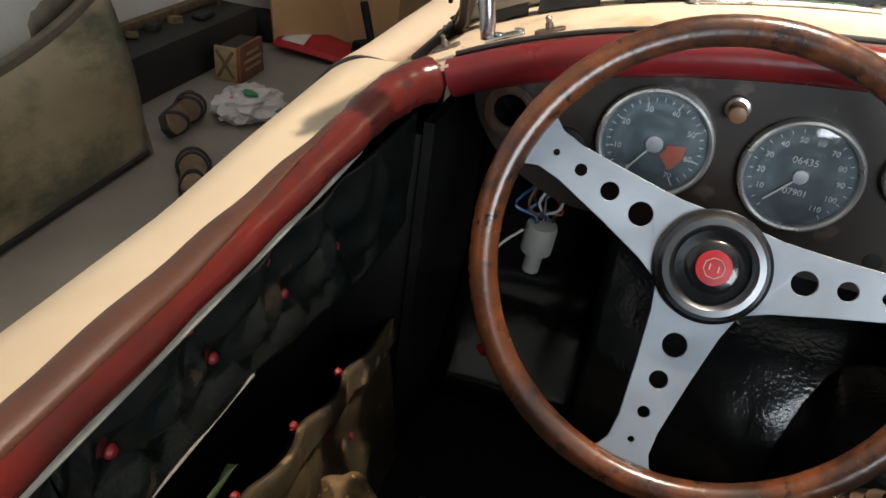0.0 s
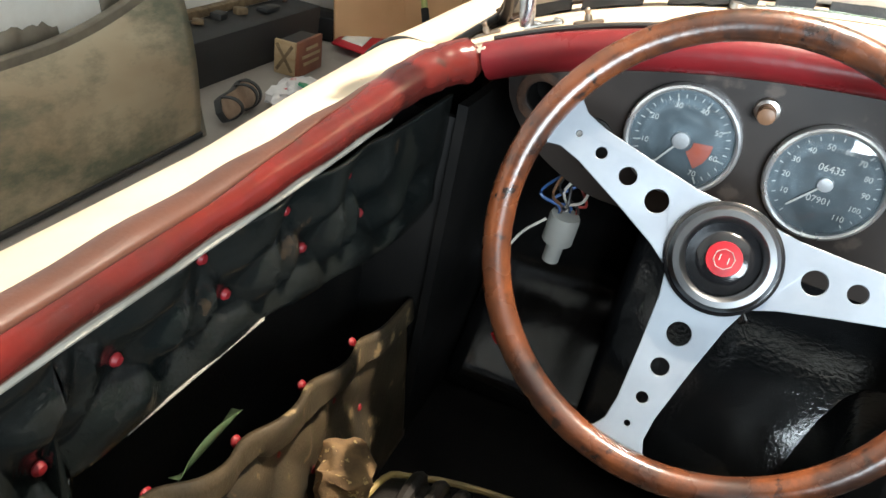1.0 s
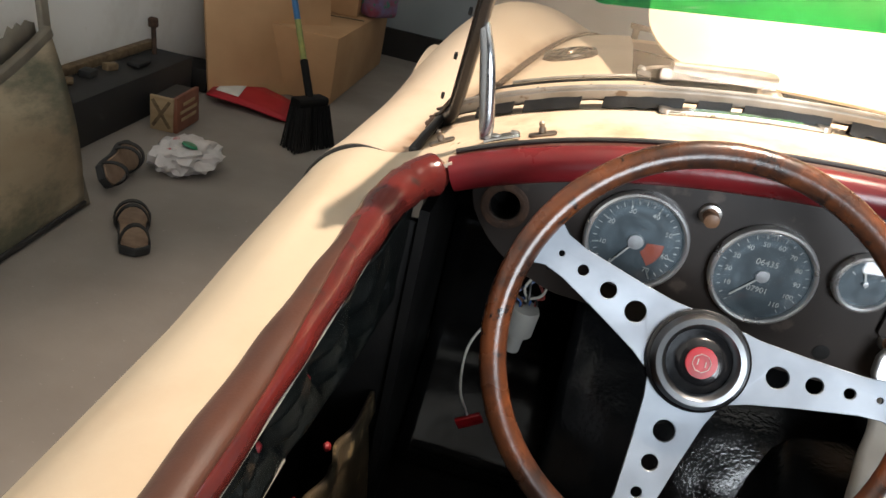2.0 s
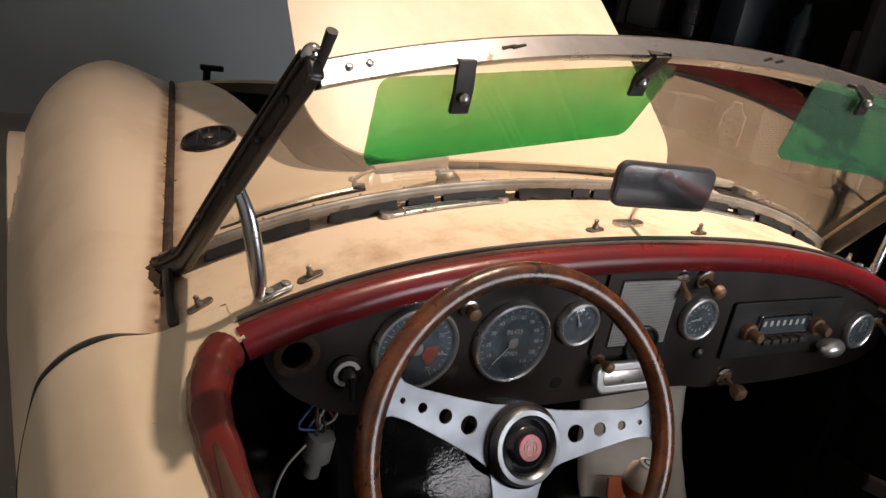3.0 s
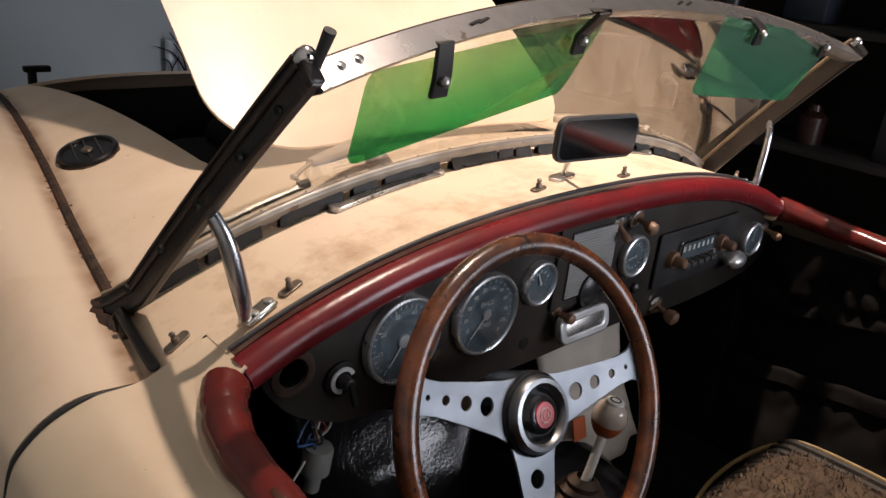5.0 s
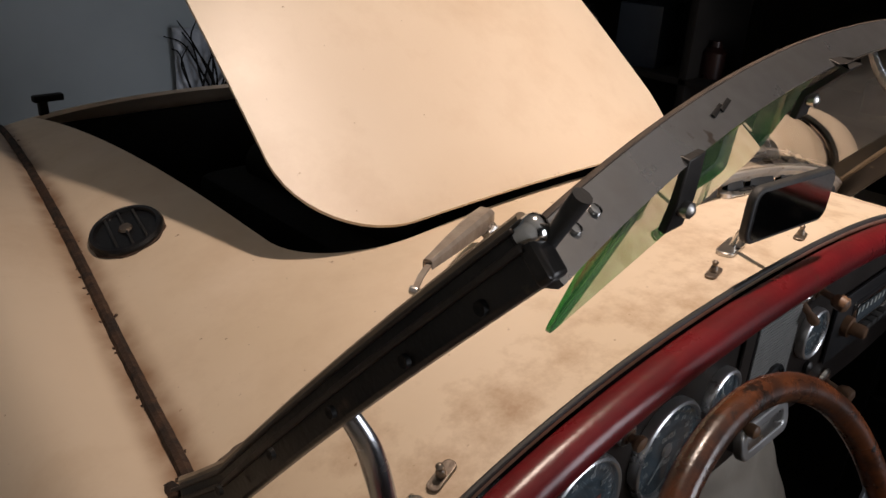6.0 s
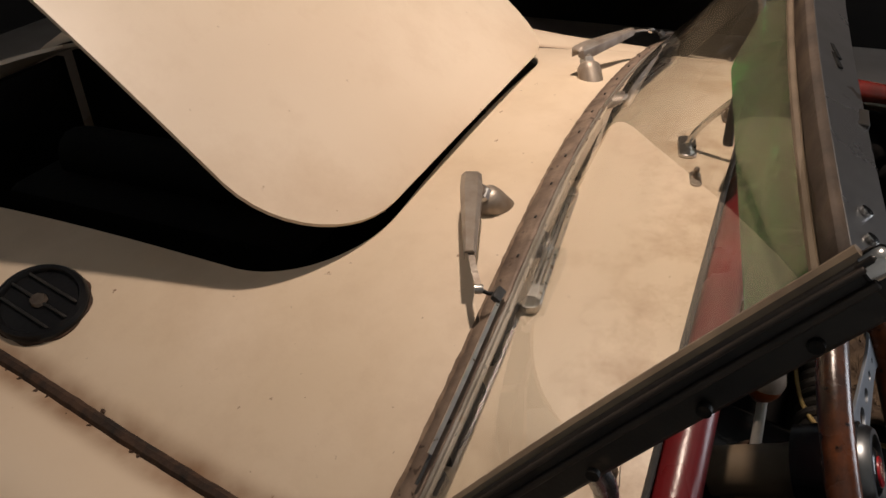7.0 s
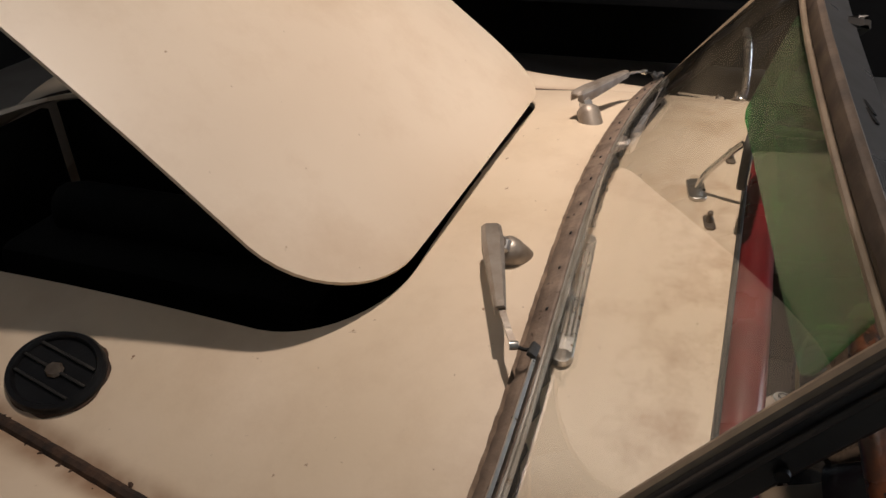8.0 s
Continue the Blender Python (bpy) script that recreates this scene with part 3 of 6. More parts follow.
for s in (-1, 1):
    base = Vector((s * 0.199, 0.234, z_top(0.199, 0.234)))
    m = frame_at(base, (s * 0.50, 0.38, 0.72), (0, 1, 0))
    wiper = part("wiper", lathe([(0.0, -0.016), (0.0170, -0.016), (0.0172, 0.010), (0.0160, 0.018), (0.0120, 0.022), (0.0085, 0.024), (0.0085, 0.034), (0.0, 0.035)], m, 24), WIPER_METAL, car, "tan grey windscreen wiper with a steel blade")
    part("spindle_nut", lathe([(0.0110, 0.023), (0.0110, 0.029), (0.0070, 0.032)], m, 6), CHROME_DULL, wiper)
    head = m @ Vector((0, 0, 0.044))
    joint, pivot = Vector((s * 0.338, 0.207, 0.872)), Vector((s * 0.374, 0.184, 0.864))
    tip = screen_point(s * 0.372, 0.010, 0.014)
    d = (joint - head).normalized()
    side = Vector((0, 0, 1)).cross(d).normalized()
    above = d.cross(side)
    bm = bmesh.new()
    rings = [[p + side * (w * sx) + above * (h * sz) for sx, sz in ((1, 0.5), (1, -1), (0.85, -1), (0.85, 0.3), (-0.85, 0.3), (-0.85, -1), (-1, -1), (-1, 0.5), (-0.6, 0.9), (0.6, 0.9))] for p, w, h in ((head - d * 0.022, 0.0060, 0.005), (head - d * 0.016, 0.0105, 0.009), (head + d * 0.010, 0.0115, 0.010), (head.lerp(joint, 0.55), 0.0085, 0.008), (joint, 0.0052, 0.0055))]
    grid(rings, bm, True)
    bm.verts.ensure_lookup_table()
    bm.faces.new(bm.verts[:10]), bm.faces.new(bm.verts[-10:])
    part("wiper_head", bm, WIPER_METAL, wiper, "folded tan grey wiper head", bevel=0.0008)
    part("wiper_arm", beam([joint - d * 0.012, joint.lerp(pivot, 0.5) + above * 0.001, pivot], 0.0058, 0.0024, side), WIPER_METAL, wiper)
    part("arm_pivot", lathe([(0.0, 0.004), (0.0034, 0.004), (0.0042, 0.002), (0.0042, -0.004), (0.0, -0.004)], frame_at(pivot, side), 14), CHROME_DULL, wiper, "bright pivot pin")
    part("arm_link", sweep([pivot, pivot.lerp(tip, 0.5) + Vector((s * 0.002, 0, 0)), tip], 0.0018, 8), BLACK, wiper)
    part("blade_clip", block((0.017, 0.006, 0.009), frame_at(tip, (0, 0.8, 0.6), (s, 0, 0)) @ pose(0, 0, 0, 0, 0, 90), 0.0018), RUBBER, wiper, "dark blade clip")
    blade = part("wiper_blade", beam([screen_point(s * x, 0.010, 0.0115) for x in spread(0.380, 0.520, 12)], 0.0036, 0.0020, (0, 1, 0.8)), CHROME_DULL, wiper, "thin bright steel wiper blade")
    part("blade_rubber", beam([screen_point(s * x, 0.007, 0.0090) for x in spread(0.362, 0.540, 14)], 0.0022, 0.0026, (0, 1, 0.8)), RUBBER, blade)

# near-black on every bay part carries the shade under the bonnet in its colour
bay = part("engine_bay", block((0.72, 1.10, 0.02), pose(0, 0.90, 0.24)), BAY_SHADE_BLACK, car, "engine bay coloured near-black for deep shade")
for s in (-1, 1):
    part("bay_side", grid([[(s * (x_open(y) + 0.03), y, z) for z in spread(0.24, z_top(x_open(y) + 0.03, y) - 0.014, 4)] for y in spread(0.47, 1.43, 14)]), BAY_SHADE_BLACK, bay, solid=0.01)
part("firewall", block((1.20, 0.02, 0.36), pose(0, 0.345, 0.53)), BAY_SHADE_BLACK, car, "black firewall")
part("bay_front", block((0.64, 0.02, 0.46), pose(0, 1.445, 0.475)), BAY_SHADE_BLACK, bay)
part("engine_block", block((0.26, 0.62, 0.30), pose(0.02, 0.86, 0.50), 0.03), BAY_SHADE_BLACK, bay)
part("rocker_cover", sweep([(0.02, 0.60, 0.66), (0.02, 0.62, 0.665), (0.02, 1.08, 0.665), (0.02, 1.10, 0.66)], 0.05, 14), BAY_SHADE_BLACK, bay)
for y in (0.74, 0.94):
    part("carburettor", lathe([(0.0, 0.05), (0.05, 0.045), (0.052, 0.0), (0.03, -0.01), (0.028, -0.08), (0.0, -0.08)], pose(0.22, y, 0.66), 20), BAY_SHADE_BLACK, bay)


# ---- windscreen ----
screen_glass = part("windscreen", grid([[on_screen(u, v) for u in spread(-1, 1, 33)] for v in spread(0.0, 1, 11)]), SCREEN_GLASS, car, "dusty curved windscreen glass")
screen_glass.visible_shadow = False
low = [on_screen(u, 0.0) + Vector((0, -0.003, -0.003)) for u in spread(-1, 1, 61)]
rail = part("lower_rail", beam(low, 0.017, 0.008, (0, -0.45, 0.9)), RAIL, screen_glass, "dull alloy lower rail", bevel=0.003)
part("rail_bead", sweep([p + Vector((0, -0.0055, 0.0085)) for p in low], 0.0026, 8), RAIL, rail)
rough_edge = [p + Vector((0, 0.012, -0.006)) + Vector((0, 0.0012, 0.0005)) * noise.noise(p * 110) for p in [on_screen(u, -0.03) for u in spread(-1, 1, 220)]]
part("lower_seal", beam(rough_edge, 0.009, 0.006, (0, 0.8, 0.2)), SEAL_BROWN, screen_glass, "crumbling brown seal below the glass")
xs = spread(-0.531, 0.531, 49)
rows = []
for k, x in enumerate(spread(-0.575, 0.575, 260)):
    ragged = 0.0016 * noise.noise(Vector((x * 90, 2, 0)))
    rows.append([screen_point(x, -0.009, 0.0105 + 1.6 * ragged), screen_point(x, -0.002, 0.0065), screen_point(x, 0.0035, 0.0045), screen_point(x, 0.0055 + 0.6 * ragged, 0.0020)])
strip = part("glazing_strip", grid(rows), STRIP_MAUVE, screen_glass, "weathered brown glazing strip outside the glass", solid=0.0015)
for x in spread(-0.55, 0.55, 19):
    part("rivet", lathe([(0.0019, -0.0005), (0.0017, 0.0008), (0.0, 0.0013)], frame_at(screen_point(x, 0.0008, 0.0066), (0, 0.8, 0.6), (1, 0, 0)), 10), RUBBER, strip)
section = ((0, -0.0225, -0.0185), (0, -0.0258, -0.0150), (0, 0, 0), (0, 0.0035, -0.0015), (0, 0.011, -0.026), (0, 0.004, -0.027))
bm = grid([[ridge(x) + Vector(q) for q in section] for x in xs], None, True)
bm.verts.ensure_lookup_table()
bm.faces.new(bm.verts[:6]), bm.faces.new(bm.verts[-6:])
header = part("header_rail", bm, HEADER_ALLOY, screen_glass, "scuffed alloy header rail")
part("header_seal", grid([[ridge(x) + Vector(q) for q in ((0, 0.0010, 0.0012), (0, 0.0062, -0.0010), (0, 0.0105, -0.0155))] for x in xs]), TAN_EDGE_STRIP, header, "weathered brown strip along the header", solid=0.0015)
part("header_bead", sweep([ridge(x) + Vector((0, 0.0115, -0.0215)) for x in xs], 0.0034, 8), TAN_BEAD, header, "tan bead below the header strip")
for x in (-0.33, -0.318, 0.05, 0.07):
    part("header_slot", block((0.020, 0.0035, 0.0012), frame_at(ridge(x) + Vector((0, -0.012, -0.0066)), (0, -0.5, 0.86), (0, 1, 0)) @ pose(0, 0, 0, 0, 0, 20), 0.0004), BLACK, header)
random.seed(4)
u = -0.95
while u < 0.93:
    wide = random.uniform(0.045, 0.17)
    n = max(4, int(wide * 60))
    bm = bmesh.new()
    rows = []
    for t in spread(u, min(u + wide, 0.96), n):
        p = on_screen(t, 0.0)
        z, fray = z_top(p.x, p.y), random.uniform(-0.003, 0.004)
        top = max(p.z - 0.004, z + 0.014)
        rows.append([(p.x, p.y - 0.009 - fray, z + random.uniform(0.0, 0.004)), (p.x, p.y - 0.008 - 0.5 * fray, lerp(z, top, 0.55)), (p.x, p.y - 0.004, top), (p.x, p.y + 0.001, top), (p.x, p.y + 0.001, z)])
    part("seal_remnant", grid(rows, bm, True), RUBBER, screen_glass, "torn black rubber seal")
    u += wide + random.uniform(0.012, 0.05)
for s in (-1, 1):
    line = [Vector((s * (0.5825 - 0.046 * t), 0.164 - 0.249 * t + 0.005 * math.sin(t * 3.1), 0.76 + 0.29 * t)) for t in spread(-0.05, 0.99, 12)]
    line = [Vector((s * 0.603, 0.193, 0.741)), Vector((s * 0.594, 0.183, 0.748))] + line[1:]
    ahead = Vector((0, 0.76, 0.65))
    pillar = part("pillar", beam(line, 0.032, 0.013, ahead), PILLAR_BLACK, screen_glass, "dark worn windscreen pillar", bevel=0.003)
    along = (line[-1] - line[-2]).normalized()
    part("pillar_end", beam([line[-1] - along * 0.006, line[-1] + along * 0.0035, line[-1] + along * 0.0060], 0.0326, 0.0140, ahead), PILLAR_BLACK, pillar, bevel=0.003)
    part("pillar_rib", beam([p + Vector((s * 0.0075, 0, 0)) + ahead * 0.004 for p in line], 0.0045, 0.005, ahead), BROWN_BLACK, pillar, bevel=0.0012)
    part("pillar_lip", beam([p + Vector((s * 0.0072, 0, 0)) + ahead * 0.0135 for p in line], 0.003, 0.004, ahead), BROWN_BLACK, pillar, bevel=0.001)
    part("glass_bead", sweep([p + Vector((-s * 0.003, 0, 0)) + ahead * 0.0165 for p in line], 0.0048, 8), TAN_BEAD, pillar, "tan bead along the glass edge")
    for t in (0.16, 0.36, 0.55, 0.74, 0.90):
        q = line[0].lerp(line[-1], t) + Vector((s * 0.0063, 0, 0)) - ahead * 0.008
        part("screw", lathe([(0.0045, -0.002), (0.0042, 0.0012), (0.0022, 0.0012), (0.0, 0.0002)], frame_at(q, (s, 0, 0), ahead), 10), BLACK, pillar)
    bm = bmesh.new()
    ring = []
    for a in spread(0, math.tau * 35 / 36, 36):
        q = Vector((0.605 + 0.013 * math.cos(a), 0.186 + 0.040 * math.sin(a), 0)) * (1 + 0.012 * noise.noise(Vector((9 * math.cos(a), 9 * math.sin(a), s))))
        ring.append(Vector((s * q.x, q.y, z_top(min(q.x, x_seam(q.y)), q.y) - 0.16 * max(0, q.x - x_seam(q.y)) + 0.0005)))
    mid = Vector((s * 0.603, 0.186, 0.745))
    vs = [[bm.verts.new(p.lerp(mid, t) + Vector((0, 0, 0.003 * (t > 0)))) for p in ring] for t in (0, 0.18, 0.6)]
    for a, b in zip(vs, vs[1:]):
        for k in range(36):
            bm.faces.new((a[k], a[(k + 1) % 36], b[(k + 1) % 36], b[k]))
    part("pillar_boot", bm, SEAM_DARK, pillar, "ragged dark rusty boot round the pillar")
    part("pillar_foot", beam([(s * 0.598, 0.170, 0.750), (s * 0.601, 0.140, 0.746), (s * 0.608, 0.056, 0.7355)], 0.0125, 0.009, (s, 0, -0.3)), PILLAR_BLACK, pillar, "black rubber pillar foot", bevel=0.005)
    part("corner_cap", lathe([(0.0, 0.0062), (0.004, 0.0056), (0.0072, 0.0030), (0.0084, -0.001), (0.0084, -0.008), (0, -0.008)], frame_at(line[-1] + along * 0.006 + ahead * 0.009, along, (1, 0, 0)), 20), CHROME, pillar, "small chrome dome on the pillar end")
    rod = smooth_line([(s * 0.527, 0.028, z_top(0.527, 0.03) + 0.006), (s * 0.530, 0.027, 0.798), (s * 0.538, 0.029, 0.836), (s * 0.546, 0.033, 0.868), (s * 0.556, 0.042, 0.894)], 6)
    stay = part("screen_stay", sweep(rod, lambda t: 0.0072 + 0.002 * math.sin(t * 3.1), 12, flat=0.75), STAY_CHROME, car, "chrome windscreen support stay")
    a, b = Vector((s * 0.529, 0.029, 0)), Vector((s * 0.492, 0.036, 0))
    for q in (a, b):
        q.z = z_top(q.x, q.y) + 0.004
    part("stay_foot", beam([a, b], 0.020, 0.006, (0, 1, 0)), CHROME, stay, bevel=0.0028)
    for t in (0.35, 0.85):
        q = a.lerp(b, t) + Vector((0, 0, 0.003))
        part("screw", lathe([(0.0055, 0), (0.005, 0.002), (0.0, 0.003)], Matrix.Translation(q), 12), CHROME_DULL, stay)

# hood studs and rust marks on the scuttle
for x, y in ((-0.468, 0.040), (-0.081, 0.045), (0.098, 0.034), (-0.578, 0.072), (0.468, 0.040), (0.578, 0.072)):
    z, lean = z_top(x, y), math.degrees(math.atan(0.32 * x + 1.72 * x ** 3))
    m = pose(x, y, z, 0, lean, 12)
    stud = part("hood_stud", plate(rounded(0.029, 0.010, 0.0045), [], 0.003, m @ Matrix.Translation((0, 0, 0.0015)), 0.001), STUD_METAL, car, "small tarnished hood stud")
    part("stud_pin", lathe([(0.0042, 0.003), (0.004, 0.008), (0.0026, 0.010), (0.0034, 0.014), (0.0016, 0.016), (0.0, 0.0165)], m, 12), STUD_METAL, stud)
# demister outlets
for s in (-1, 1):
    a, b = Vector((s * 0.336, 0.150, 0)), Vector((s * 0.156, 0.165, 0))
    line = [a.lerp(b, t) for t in spread(0, 1, 8)]
    for q in line:
        q.z = z_top(q.x, q.y) + 0.0025
    dem = part("demister_outlet", beam(line, 0.020, 0.005, (0, 1, 0)), CHROME_DULL, car, "ribbed chrome demister outlet", bevel=0.002)
    for k in (-0.005, 0.0, 0.005):
        part("rib", sweep([q + Vector((0, k, 0.003)) for q in line[1:-1]], 0.0014, 6), CHROME, dem)
    for q in (line[0], line[-1]):
        part("end_boss", lathe([(0.010, -0.002), (0.0095, 0.004), (0.004, 0.005), (0.0, 0.004)], Matrix.Translation(q), 16), CHROME_DULL, dem)

# interior mirror on its stalk
m = frame_at((-0.015, 0.012, 0.923), (-0.08, -0.99, -0.02)) @ pose(0, 0, 0, 0, 0, -1)
mirror = part("rear_view_mirror", plate(rounded(0.152, 0.055, 0.013), [], 0.010, m, 0.003), RUBBER, car, "black framed rear view mirror on a chrome stalk")
part("mirror_glass", plate(rounded(0.1475, 0.0515, 0.011), [], 0.001, m @ Matrix.Translation((0, 0, 0.0056))), MIRROR, mirror)
part("stalk", sweep(smooth_line([(-0.006, 0.066, 0.852), (-0.008, 0.058, 0.874), (-0.016, 0.036, 0.905), (-0.02, 0.022, 0.922)], 5), 0.0036, 10), CHROME, mirror)
part("stalk_foot", plate(rounded(0.052, 0.018, 0.008), [], 0.005, pose(-0.007, 0.066, 0.852, 0, 0, 10), 0.0015), CHROME_DULL, mirror)


# ---- sun visors ----
def tinted(name, dark, pale, z0, z1, slope, x0):
    m = clear_glass(name, pale)
    n, l = m.node_tree.nodes, m.node_tree.links
    tr = [k for k in n if k.type == "BSDF_TRANSPARENT"][0]
    tc, sx, mr, rp, nz = n.new("ShaderNodeTexCoord"), n.new("ShaderNodeSeparateXYZ"), n.new("ShaderNodeMapRange"), n.new("ShaderNodeValToRGB"), n.new("ShaderNodeTexNoise")
    ad = n.new("ShaderNodeMath")
    ad.operation = "MULTIPLY_ADD"
    nz.inputs["Scale"].default_value, nz.inputs["Detail"].default_value, nz.inputs["Roughness"].default_value = 16, 10, 0.72
    ad.inputs[1].default_value = 0.055
    sl, sh = n.new("ShaderNodeMath"), n.new("ShaderNodeMath")
    sl.operation, sh.operation = "MULTIPLY_ADD", "SUBTRACT"
    sl.inputs[1].default_value, sh.inputs[1].default_value = -slope, -slope * x0 + 0.0275
    l.new(tc.outputs["Object"], sx.inputs[0]), l.new(tc.outputs["Object"], nz.inputs["Vector"])
    l.new(sx.outputs[0], sl.inputs[0]), l.new(sx.outputs[2], sl.inputs[2]), l.new(sl.outputs[0], sh.inputs[0])
    l.new(nz.outputs[0], ad.inputs[0]), l.new(sh.outputs[0], ad.inputs[2])
    l.new(ad.outputs[0], mr.inputs[0])
    mr.inputs["From Min"].default_value, mr.inputs["From Max"].default_value = z0, z1
    rp.color_ramp.elements[0].color, rp.color_ramp.elements[1].color = (*dark, 1), (*pale, 1)
    l.new(mr.outputs[0], rp.inputs[0]), l.new(rp.outputs[0], tr.inputs[0])
    df, mx = n.new("ShaderNodeBsdfDiffuse"), n.new("ShaderNodeMixShader")
    out = n["Material Output"]
    last = out.inputs[0].links[0].from_socket
    mx.inputs[0].default_value = 0.06
    l.new(rp.outputs[0], df.inputs[0])
    l.new(last, mx.inputs[1]), l.new(df.outputs[0], mx.inputs[2]), l.new(mx.outputs[0], out.inputs[0])
    return m


GREEN = tinted("green_tinted_acrylic", (0.19, 0.64, 0.30), (0.58, 0.76, 0.48), 0.958, 1.040, 0.088, -0.467)
GREEN_DARK = tinted("deep_green_acrylic", (0.26, 0.76, 0.50), (0.46, 0.80, 0.60), 0.985, 1.075, -0.082, 0.088)


def raked(slope, lean, level):
    """A sheet over x and z whose y runs with both."""
    m = Matrix.Identity(4)
    m[1][0], m[1][2], m[1][3] = slope, lean, level
    return m


for label, corners, material, lie, clips in (
        ("green tinted plastic sun visor, paler towards its top", [(-0.458, 0.946), (-0.092, 0.984), (-0.066, 1.080), (-0.470, 1.040)], GREEN, raked(0.20, -0.42, 0.458), ((-0.385, 1.046), (-0.140, 1.075))),
        ("deep green tinted plastic sun visor", [(0.108, 0.984), (0.412, 0.957), (0.493, 1.058), (0.108, 1.091)], GREEN_DARK, raked(0, -0.25, 0.205), ((0.195, 1.088), (0.43, 1.066)))):
    pts = [Vector(c) for c in corners]
    outline = []
    for i, c in enumerate(pts):
        a, b = pts[i - 1], pts[(i + 1) % 4]
        p, q = c + (a - c).normalized() * 0.014, c + (b - c).normalized() * 0.014
        for t in spread(0, 1, 6):
            w = p * (1 - t) ** 2 + c * 2 * t * (1 - t) + q * t * t
            outline.append((w.x, w.y))
    me = plate(outline, [], 0.003, lie @ frame_at((0, 0, 0), (0, -1, 0)))
    visor = part("sun_visor", me, material, car, label)
    visor.visible_shadow = False
    for x, z in clips:
        xr, back = x, lie[1][0] * x + lie[1][2] * z + lie[1][3] - 0.008
        top = Vector((xr, screen_y(xr, screen_high(xr)) - 0.018, screen_high(xr) - 0.006))
        clip = part("visor_clip", beam([top + Vector((0, 0.008, 0.004)), top + Vector((0, -0.010, 0.004)), Vector((xr + 0.004, back, z - 0.012)), Vector((xr + 0.006, back + 0.006, z - 0.034))], 0.020, 0.006, (1, 0, 0)), FRAME_DARK, visor, "dark metal visor clip", bevel=0.0015)
        part("clip_screw", lathe([(0.0055, 0.0), (0.0055, 0.006), (0.003, 0.008), (0.0, 0.0085)], frame_at((xr + 0.004, back - 0.001, z - 0.018), (0, -1, 0)), 12), CHROME_DULL, clip)
toggle = part("hood_catch", sweep([(-0.531, -0.078, 1.040), (-0.530, -0.084, 1.052), (-0.529, -0.098, 1.078)], lambda t: 0.0044 + 0.0010 * (t > 0.9), 10), RUBBER, car, "black hood catch on the header rail")
for k in (0.0, 0.02):
    part("catch_stud", lathe([(0.0038, 0.0), (0.0036, 0.002), (0.0, 0.003)], frame_at(ridge(-0.502 + k) + Vector((0, -0.012, -0.0068)), (0, -0.5, 0.86)), 12), CHROME, toggle)

# ---- dashboard ----
roll = [(x, -0.007, z_top(x, 0.012) - 0.0195) for x in spread(-0.550, 0.550, 49)]
dash_roll = part("dash_roll", sweep(roll, lambda t: 0.0190, 18, flat=1.0, up=(0, 0, 1)), LEATHER, car, "padded red leather dashboard roll")
part("roll_piping", sweep([(x, 0.0125, z_top(x, 0.012) + 0.001) for x in spread(-0.553, 0.553, 49)], 0.0030, 8), RUBBER, dash_roll, "dark piping behind the dash roll")

upper = [(x, z_top(x, 0) - 0.024) for x in spread(-0.528, 0.560, 30)]
lower = [(p.x, p.z) for p in smooth_line([(0.584, 0, 0.697), (0.565, 0, 0.645), (0.50, 0, 0.618), (0.346, 0, 0.606), (0.172, 0, 0.609), (0.10, 0, 0.618), (-0.113, 0, 0.614),
                                          (-0.25, 0, 0.620), (-0.371, 0, 0.632), (-0.425, 0, 0.638), (-0.483, 0, 0.667), (-0.517, 0, 0.705), (-0.527, 0, 0.735)], 5)]
TO_DASH = frame_at((0, 0, 0), (0, -1, 0))
hole = circle(0.0175, 24, -0.488, 0.720)
dash = part("dashboard", plate(upper + lower, [hole], 0.006, TO_DASH @ Matrix.Translation((0, 0, -0.003)), 0.001), DASH, car, "dark brown metal dashboard with worn paint")
part("hole_ring", lathe([(0.0175, 0.0), (0.0255, 0.0005), (0.0265, 0.002), (0.0215, 0.0035), (0.0175, 0.002), (0.0175, -0.006)], frame_at((-0.488, 0, 0.720), (0, -1, 0)), 32), RUST, dash, "rusty ring round an empty hole")
part("hole_depth", lathe([(0.019, -0.007), (0.019, -0.05), (0.0, -0.05)], frame_at((-0.488, 0, 0.720), (0, -1, 0)), 20), BLACK, dash)


BEZEL = mat("polished_bezel_chrome", (0.74, 0.75, 0.76), (0.62, 0.63, 0.64), 0.30, 0.85, 25, 300, 0.03)


def dial(x, z, r, label, face, ring=BEZEL):
    m = frame_at((x, 0, z), (0, -1, 0))
    g = part("gauge", lathe([(r, 0.0), (r + 0.0005, 0.007), (r - 0.0008, 0.0105), (r - 0.003, 0.0118), (r - 0.0052, 0.0105), (r - 0.0062, 0.007), (r - 0.0062, 0.005)], m, 64), ring, dash, label)
    part("dial_face", lathe([(r - 0.006, 0.0055), (0.0, 0.0055)], m, 40), face, g)
    glass = part("dial_glass", lathe([((r - 0.0058) * k / 8, 0.0095 + 0.0035 * (1 - (k / 8) ** 2)) for k in range(8, -1, -1)], m, 48), DIAL_GLASS, g)
    glass.visible_shadow = False
    return g, m


def ticks(g, m, r, n, a0, a1, length, wide=0.0012):
    bm = bmesh.new()
    for k in range(n):
        a = radians(lerp(a0, a1, k / (n - 1)))
        block((length, wide, 0.0006), m @ pose(r * math.cos(a), r * math.sin(a), 0.0062, 0, 0, math.degrees(a)), 0, bm)
    part("scale_marks", bm, WHITE_MARK, g, smooth=False)


